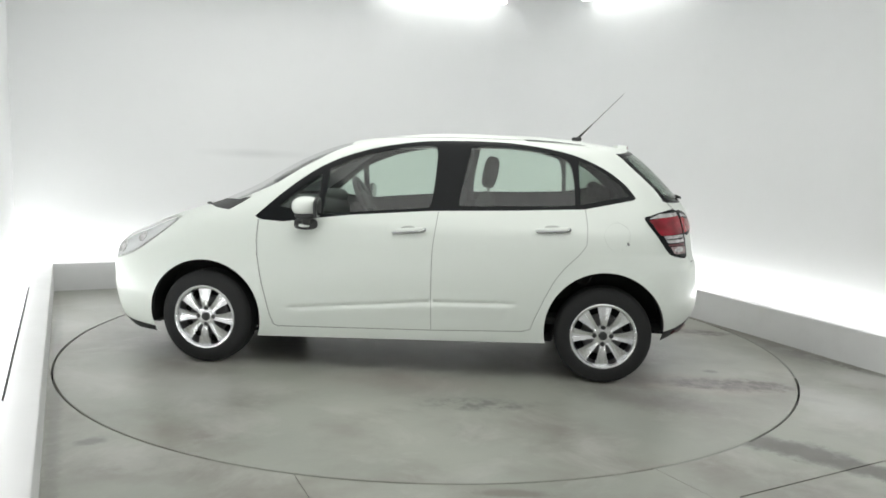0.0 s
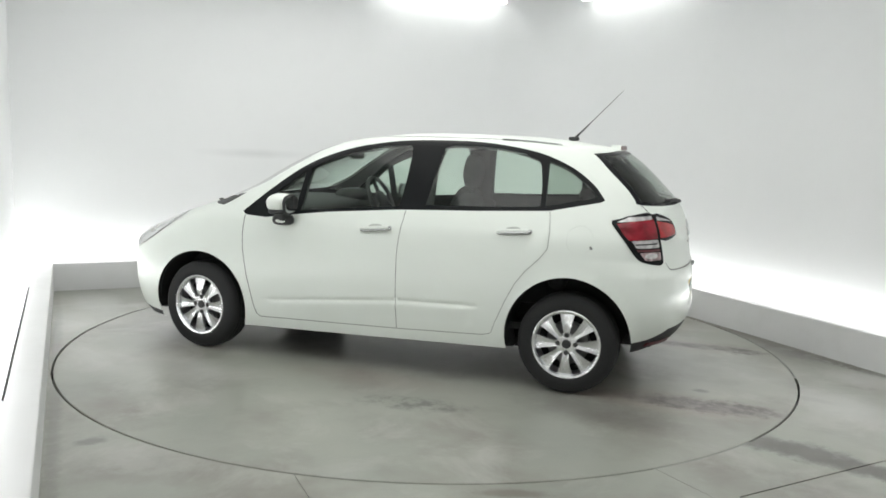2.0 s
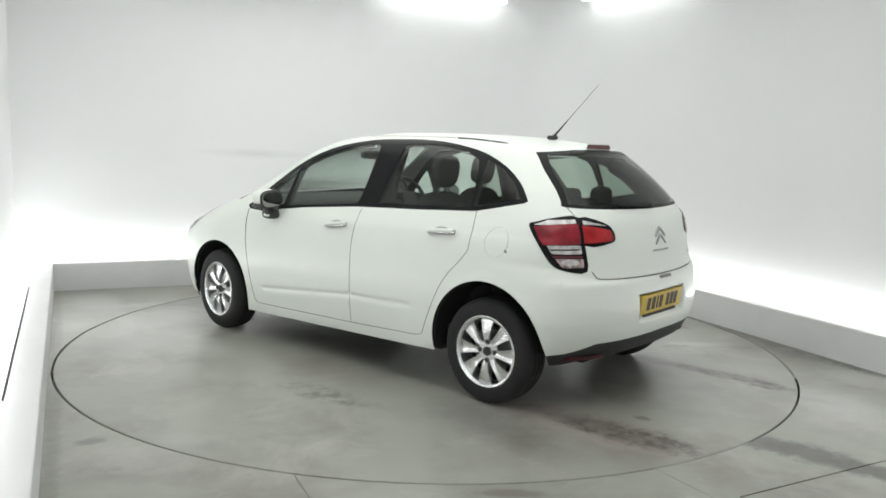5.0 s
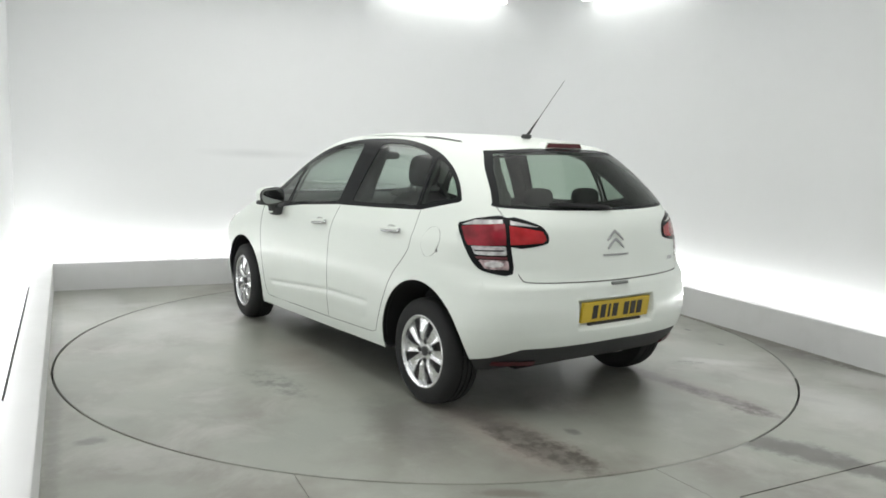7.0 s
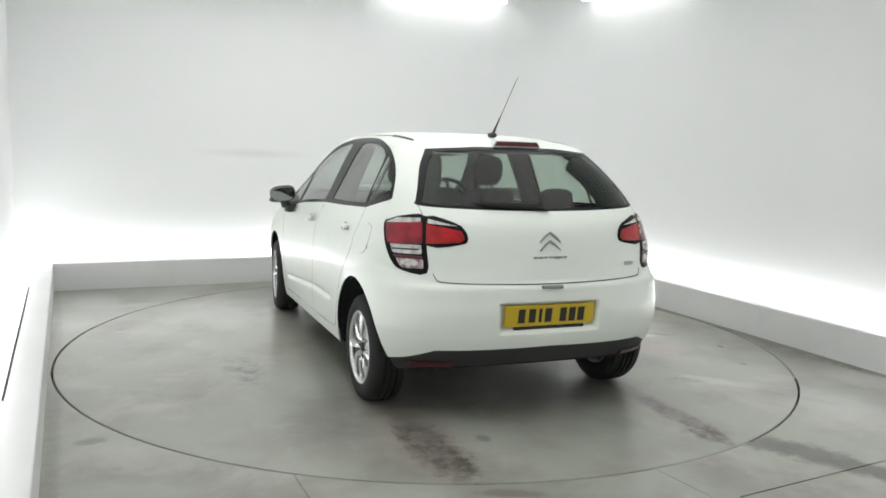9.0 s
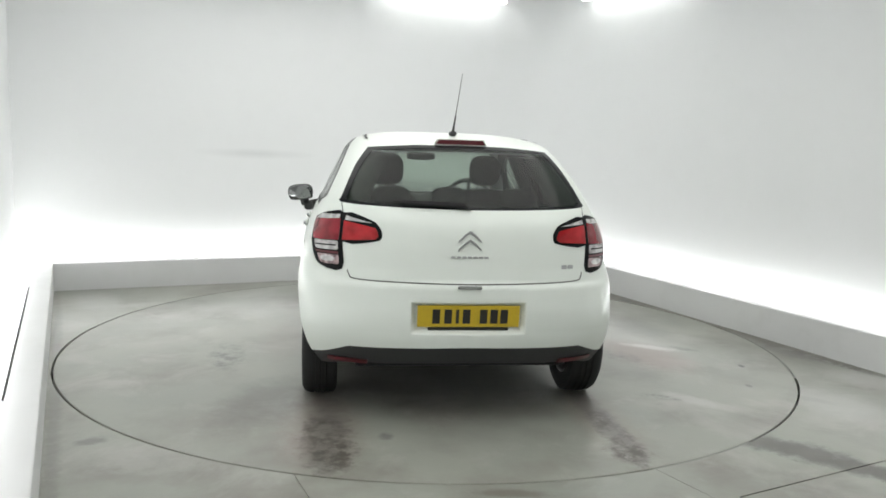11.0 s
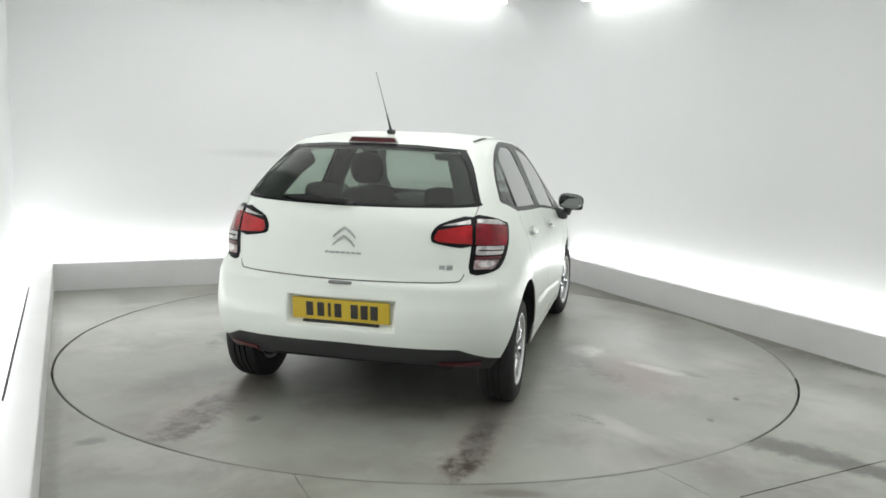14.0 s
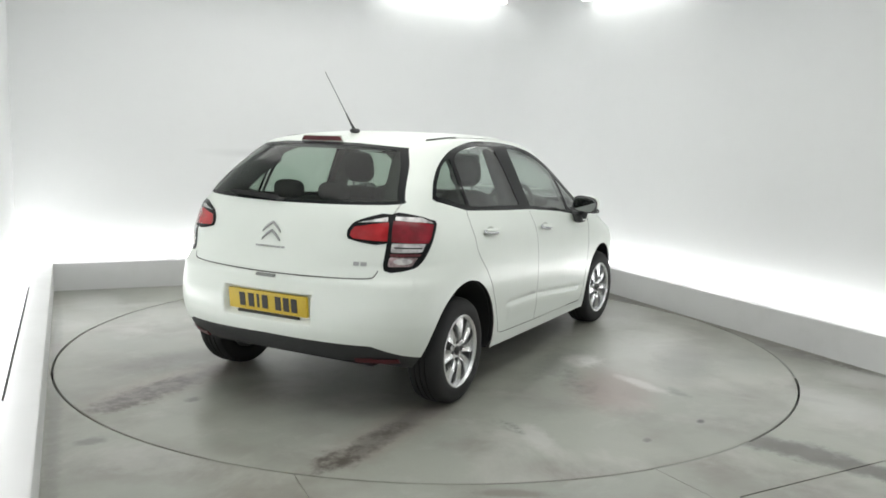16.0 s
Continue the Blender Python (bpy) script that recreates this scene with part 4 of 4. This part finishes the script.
    for dz in (0.0, -0.042):
        bm = bmesh.new()
        for s in (1, -1):
            q = [(0.0, 0.997 + dz), (s * 0.030, 0.978 + dz), (s * 0.058, 0.950 + dz), (s * 0.060, 0.940 + dz), (s * 0.030, 0.965 + dz), (0.0, 0.985 + dz)]
            lo = [bm.verts.new(on_gate(y, z, 0.0)[0]) for y, z in q]
            hi = [bm.verts.new(on_gate(y * 0.96, z, 0.009)[0]) for y, z in q]
            bm.faces.new(hi)
            for i in range(6):
                bm.faces.new((lo[i], lo[(i + 1) % 6], hi[(i + 1) % 6], hi[i]))
        part("badge_chevron", bm, M_BADGE, car, "chrome chevron badge", False)
    for y0, y1, z0, z1, nn in ((0.096, -0.100, 0.862, 0.872, 7), (-0.488, -0.560, 0.806, 0.826, 2)):
        for k in range(nn):
            a = y0 + (y1 - y0) * k / nn
            b = a + (y1 - y0) / nn * 0.78
            bm = bmesh.new()
            q = [(a, z0), (b, z0), (b, z1), (a, z1)]
            lo = [bm.verts.new(on_gate(y, z, 0.0)[0]) for y, z in q]
            hi = [bm.verts.new(on_gate(y, z, 0.004)[0]) for y, z in q]
            bm.faces.new(hi)
            for i in range(4):
                bm.faces.new((lo[i], lo[(i + 1) % 4], hi[(i + 1) % 4], hi[i]))
            part("badge_bar", bm, M_BADGE, car, "chrome lettering strip", False)
    # tailgate release below the shut line
    bm = bmesh.new()
    box(bm, -1.893, -1.870, -0.06, 0.06, 0.712, 0.728, 0.005)
    part("tailgate_release", bm, M_SEAL, car, "grey tailgate release")
    # high brake lamp in the spoiler's edge
    lamp = new("brake_lamp")
    lamp.parent = car
    tagged(lamp, "red high-level brake lamp on the spoiler")
    bm = bmesh.new()
    slab(bm, [(-0.148, 0), (0.148, 0), (0.128, 0.034), (-0.128, 0.034)], 0.06, Matrix.Translation((-1.402, 0, 1.420)) @ Matrix(((0, 0, 1, 0), (1, 0, 0, 0), (0, 1, 0, 0), (0, 0, 0, 1))))
    part("housing", bm, M_PAINT, lamp, "white housing", False)
    bm = bmesh.new()
    slab(bm, [(-0.138, 0), (0.138, 0), (0.120, 0.024), (-0.120, 0.024)], 0.02, Matrix.Translation((-1.409, 0, 1.425)) @ Matrix(((0, 0, 1, 0), (1, 0, 0, 0), (0, 1, 0, 0), (0, 0, 0, 1))))
    part("red_lens", bm, M_RED_DARK, lamp, "dark red lens", False)
    bm = bmesh.new()
    rounded(bm, (0.008, 0.006, 0.013), Matrix.Translation((-1.352, float(skin(by_x(np.array([-1.352]), np.array([0.868]), 1), np.array([0.868]))[0, 1]) - 0.003, 0.868)) @ Matrix.Rotation(radians(35), 4, "Y"), 2.2)
    part("fuel_flap_notch", bm, M_SEAL, car, "small dark finger notch of the fuel flap")
    for s in (1, -1):
        z = 0.972
        u = by_y(np.array([s * 0.40]), np.array([z]), True)
        q = skin(u, np.array([z]))[0]
        bm = bmesh.new()
        rounded(bm, (0.018, 0.014, 0.009), Matrix.Translation((float(q[0]), float(q[1]), z + 0.006)), 2.2)
        part("washer_jet", bm, M_STEEL, car, "small grey washer jet on the bonnet")
    # rear wiper
    wiper = new("rear_wiper")
    wiper.parent = car
    tagged(wiper, "black rear wiper")
    bm = bmesh.new()
    rounded(bm, (0.024, 0.018, 0.009), Matrix.Translation((-1.762, 0.0, 1.110)))
    part("pivot", bm, M_BLACK, wiper)
    bm = bmesh.new()
    pts = [on_gate(y, z, 0.016)[0] for y, z in ((0.0, 1.106), (0.10, 1.110), (0.22, 1.114), (0.34, 1.117))]
    tube(bm, pts, [0.010, 0.009, 0.008, 0.005])
    part("arm", bm, M_WELL, wiper)
    bm = bmesh.new()
    pts = [on_gate(y, z, 0.010)[0] for y, z in ((0.02, 1.120), (0.15, 1.124), (0.28, 1.127), (0.38, 1.128))]
    tube(bm, pts, 0.006)
    part("blade", bm, M_WELL, wiper)
    # aerial
    aerial = new("aerial")
    aerial.parent = car
    tagged(aerial, "thin black roof aerial leaning back")
    bm = bmesh.new()
    rounded(bm, (0.035, 0.022, 0.014), Matrix.Translation((-1.075, 0, 1.487)))
    part("foot", bm, M_BLACK, aerial)
    bm = bmesh.new()
    a, b = Vector((-1.08, 0, 1.490)), Vector((-1.38, 0, 1.805))
    tube(bm, [a, a.lerp(b, 0.12), a.lerp(b, 0.3), a.lerp(b, 0.32), b], [0.010, 0.006, 0.004, 0.0022, 0.0014], 8)
    part("rod", bm, M_BLACK, aerial)

    for s in (1, -1):
        # door mirrors
        mirror = new("door_mirror")
        mirror.parent = car
        tagged(mirror, "white door mirror on a black foot")
        lean = Matrix.Rotation(radians(-6 * s), 4, "X") @ Matrix.Rotation(radians(3 * s), 4, "Z")
        bm = bmesh.new()
        rounded(bm, (0.082, 0.088, 0.056), Matrix.Translation((0.585, s * 0.943, 1.028)) @ lean, 2.5)
        for v in bm.verts:
            v.co.z = max(v.co.z, 0.986)
            v.co.x = max(v.co.x, 0.518)
        part("shell", bm, M_PAINT, mirror, "white mirror cap")
        bm = bmesh.new()
        rounded(bm, (0.070, 0.090, 0.020), Matrix.Translation((0.578, s * 0.942, 0.980)) @ lean, 3.0)
        part("lower_shell", bm, M_BLACK, mirror, "black underside of the mirror")
        bm = bmesh.new()
        rounded(bm, (0.011, 0.095, 0.061), Matrix.Translation((0.517, s * 0.945, 1.022)) @ lean, 3.0)
        part("bezel", bm, M_BLACK, mirror, "black rim round the mirror glass")
        bm = bmesh.new()
        rounded(bm, (0.003, 0.087, 0.052), Matrix.Translation((0.504, s * 0.945, 1.022)) @ lean, 3.0)
        part("mirror_glass", bm, M_DARK_REFLECTION, mirror, "mirror glass")
        bm = bmesh.new()
        rounded(bm, (0.072, 0.036, 0.036), Matrix.Translation((0.600, s * 0.885, 0.915)), 3.0)
        tube(bm, [(0.585, s * 0.905, 0.925), (0.58, s * 0.925, 0.975)], [0.035, 0.032], 12)
        tube(bm, [(0.62, s * 0.80, 0.93), (0.615, s * 0.87, 0.918)], [0.040, 0.036], 12)
        part("foot", bm, M_BLACK, mirror, "black mirror foot")
        bm = bmesh.new()
        rounded(bm, (0.036, 0.010, 0.012), Matrix.Translation((0.602, s * 0.916, 0.908)), 2.4)
        part("foot_trim", bm, M_PAINT, mirror, "white panel let into the foot")
        # door handles
        for x, z, tilt in ((-0.030, 0.897, -6), (-0.902, 0.934, -4)):
            y = abs(float(skin(by_x(np.array([x]), np.array([z]), 1), np.array([z]))[0, 1]))
            handle = new("door_handle")
            handle.parent = car
            tagged(handle, "chrome-trimmed white door handle")
            m = Matrix.Translation((x, s * (y + 0.014), z)) @ Matrix.Rotation(radians(-tilt), 4, "Y")
            bm = bmesh.new()
            rounded(bm, (0.106, 0.012, 0.012), m @ Matrix.Translation((0, 0, 0.004)), 2.6)
            part("grip", bm, M_PAINT, handle)
            bm = bmesh.new()
            rounded(bm, (0.106, 0.012, 0.0085), m @ Matrix.Translation((-0.002, s * 0.003, -0.008)), 2.4)
            part("trim_strip", bm, M_CHROME, handle, "chrome strip")
            # solid grey patch behind the grip, its colour stands for the recess's shade
            bm = bmesh.new()
            rounded(bm, (0.050, 0.004, 0.024), m @ Matrix.Translation((0.005, -s * 0.012, 0.004)), 2.2)
            part("recess", bm, M_LINE, handle, "grey patch coloured as the shade of the hand recess")
            # grey strip in place of the shadow below the grip
            bm = bmesh.new()
            rounded(bm, (0.100, 0.004, 0.006), m @ Matrix.Translation((0.0, -s * 0.006, -0.017)), 2.4)
            part("gap", bm, M_LINE, handle, "grey strip coloured as the shade under the grip")
            bm = bmesh.new()
            rounded(bm, (0.012, 0.009, 0.012), m @ Matrix.Translation((-0.098, s * 0.004, -0.001)), 2.4)
            part("lock_cap", bm, M_CHROME, handle, "chrome end cap")

    # cabin
    def seat(y, x):
        seat_ = new("front_seat")
        seat_.parent = car
        tagged(seat_, "dark cloth front seat")
        bm = bmesh.new()
        rounded(bm, (0.27, 0.25, 0.09), Matrix.Translation((x + 0.32, y, 0.52)), 3.5)
        part("cushion", bm, M_CLOTH, seat_)
        bm = bmesh.new()
        rounded(bm, (0.075, 0.25, 0.33), Matrix.Translation((x + 0.02, y, 0.80)) @ Matrix.Rotation(radians(-14), 4, "Y"), 3.2)
        part("backrest", bm, M_CLOTH, seat_)
        bm = bmesh.new()
        rounded(bm, (0.050, 0.110, 0.105), Matrix.Translation((x - 0.07, y, 1.250)) @ Matrix.Rotation(radians(-10), 4, "Y"), 3.0)
        part("headrest", bm, M_CLOTH, seat_)
        for d in (-0.05, 0.05):
            bm = bmesh.new()
            tube(bm, [(x - 0.055, y + d, 1.08), (x - 0.065, y + d, 1.20)], 0.007)
            part("headrest_post", bm, M_STEEL, seat_, "steel post")

    seat(0.345, -0.43)
    seat(-0.35, -0.20)
    bench = new("rear_bench")
    bench.parent = car
    tagged(bench, "dark cloth rear bench with three headrests")
    bm = bmesh.new()
    rounded(bm, (0.26, 0.62, 0.10), Matrix.Translation((-0.85, 0, 0.54)), 4)
    part("cushion", bm, M_CLOTH, bench)
    bm = bmesh.new()
    rounded(bm, (0.08, 0.62, 0.30), Matrix.Translation((-1.17, 0, 0.80)) @ Matrix.Rotation(radians(-16), 4, "Y"), 4.5)
    part("backrest", bm, M_CLOTH, bench)
    for y in (0.36, 0.03, -0.36):
        bm = bmesh.new()
        rounded(bm, (0.045, 0.105, 0.060), Matrix.Translation((-1.24, y, 1.125)), 2.8)
        part("headrest", bm, M_CLOTH, bench)
    for s in (1, -1):
        bm = bmesh.new()
        tube(bm, [(-1.56, s * 0.585, 1.06), (-1.46, s * 0.545, 1.18), (-1.36, s * 0.49, 1.27), (-1.26, s * 0.44, 1.33)], [0.07, 0.07, 0.06, 0.05], 12)
        part("rear_pillar_trim", bm, M_TRIM, car, "dark rear pillar trim")
    bm = bmesh.new()
    box(bm, -1.62, -1.27, -0.60, 0.60, 1.02, 1.045, 0.008)
    part("parcel_shelf", bm, M_TRIM, car, "dark grey parcel shelf")
    bm = bmesh.new()
    rounded(bm, (0.34, 0.69, 0.13), Matrix.Translation((0.93, 0, 0.88)), 4)
    rounded(bm, (0.10, 0.20, 0.06), Matrix.Translation((0.72, -0.37, 1.00)), 2.6)
    part("dashboard", bm, M_TRIM, car, "dark grey dashboard")
    wheel = new("steering_wheel")
    wheel.parent = car
    tagged(wheel, "black steering wheel")
    m = Matrix.Translation((0.47, -0.37, 0.98)) @ Matrix.Rotation(radians(-64), 4, "Y")
    bm = bmesh.new()
    lathe(bm, [(0.183 + 0.016 * math.cos(a), 0.016 * math.sin(a)) for a in np.linspace(0, 2 * math.pi, 13)[:-1]], m, 40, True)
    part("wheel_rim", bm, M_BLACK, wheel)
    bm = bmesh.new()
    rounded(bm, (0.07, 0.08, 0.025), m)
    for a in (0, 120, 240):
        tube(bm, [m @ Vector((0, 0, 0)), m @ Vector((0.18 * math.cos(radians(a)), 0.18 * math.sin(radians(a)), 0))], 0.015)
    part("wheel_hub", bm, M_BLACK, wheel)
    bm = bmesh.new()
    rounded(bm, (0.018, 0.112, 0.030), Matrix.Translation((0.50, 0.02, 1.325)), 4)
    tube(bm, [(0.51, 0.02, 1.34), (0.53, 0.02, 1.375)], 0.01)
    part("interior_mirror", bm, M_BLACK, car, "black interior mirror")
    bm = bmesh.new()
    box(bm, -1.45, 0.75, -0.72, 0.72, 0.33, 0.37)
    part("cabin_floor", bm, M_TRIM, car, "dark carpet floor")
    for s in (1, -1):
        bm = bmesh.new()
        box(bm, -0.37, -0.24, s * 0.655 - 0.02, s * 0.655 + 0.02, 0.4, 1.0, 0.01)
        tube(bm, [(-0.29, s * 0.70, 0.95), (-0.29, s * 0.625, 1.18), (-0.29, s * 0.525, 1.40)], [0.05, 0.05, 0.045], 10)
        part("door_pillar_trim", bm, M_TRIM, car, "dark pillar trim")


build_floor()
build_room()
disc = build_table()
car = tagged(new("car"), "white five-door hatchback car parked on the turntable", "car")
build_skin(car)
build_fittings(car)


def motions():
    """The table turns steadily and carries the car."""
    turns, drives = [], []
    for i in range(33):
        t = 0.5 * i
        spin = Matrix.Rotation(radians(HEAD0 + RATE * t), 4, "Z")
        turns.append((t, spin))
        drives.append((t, spin @ Matrix.Translation((CAR_AT[0], CAR_AT[1], 0))))
    walk(disc, turns)
    walk(car, drives)


motions()
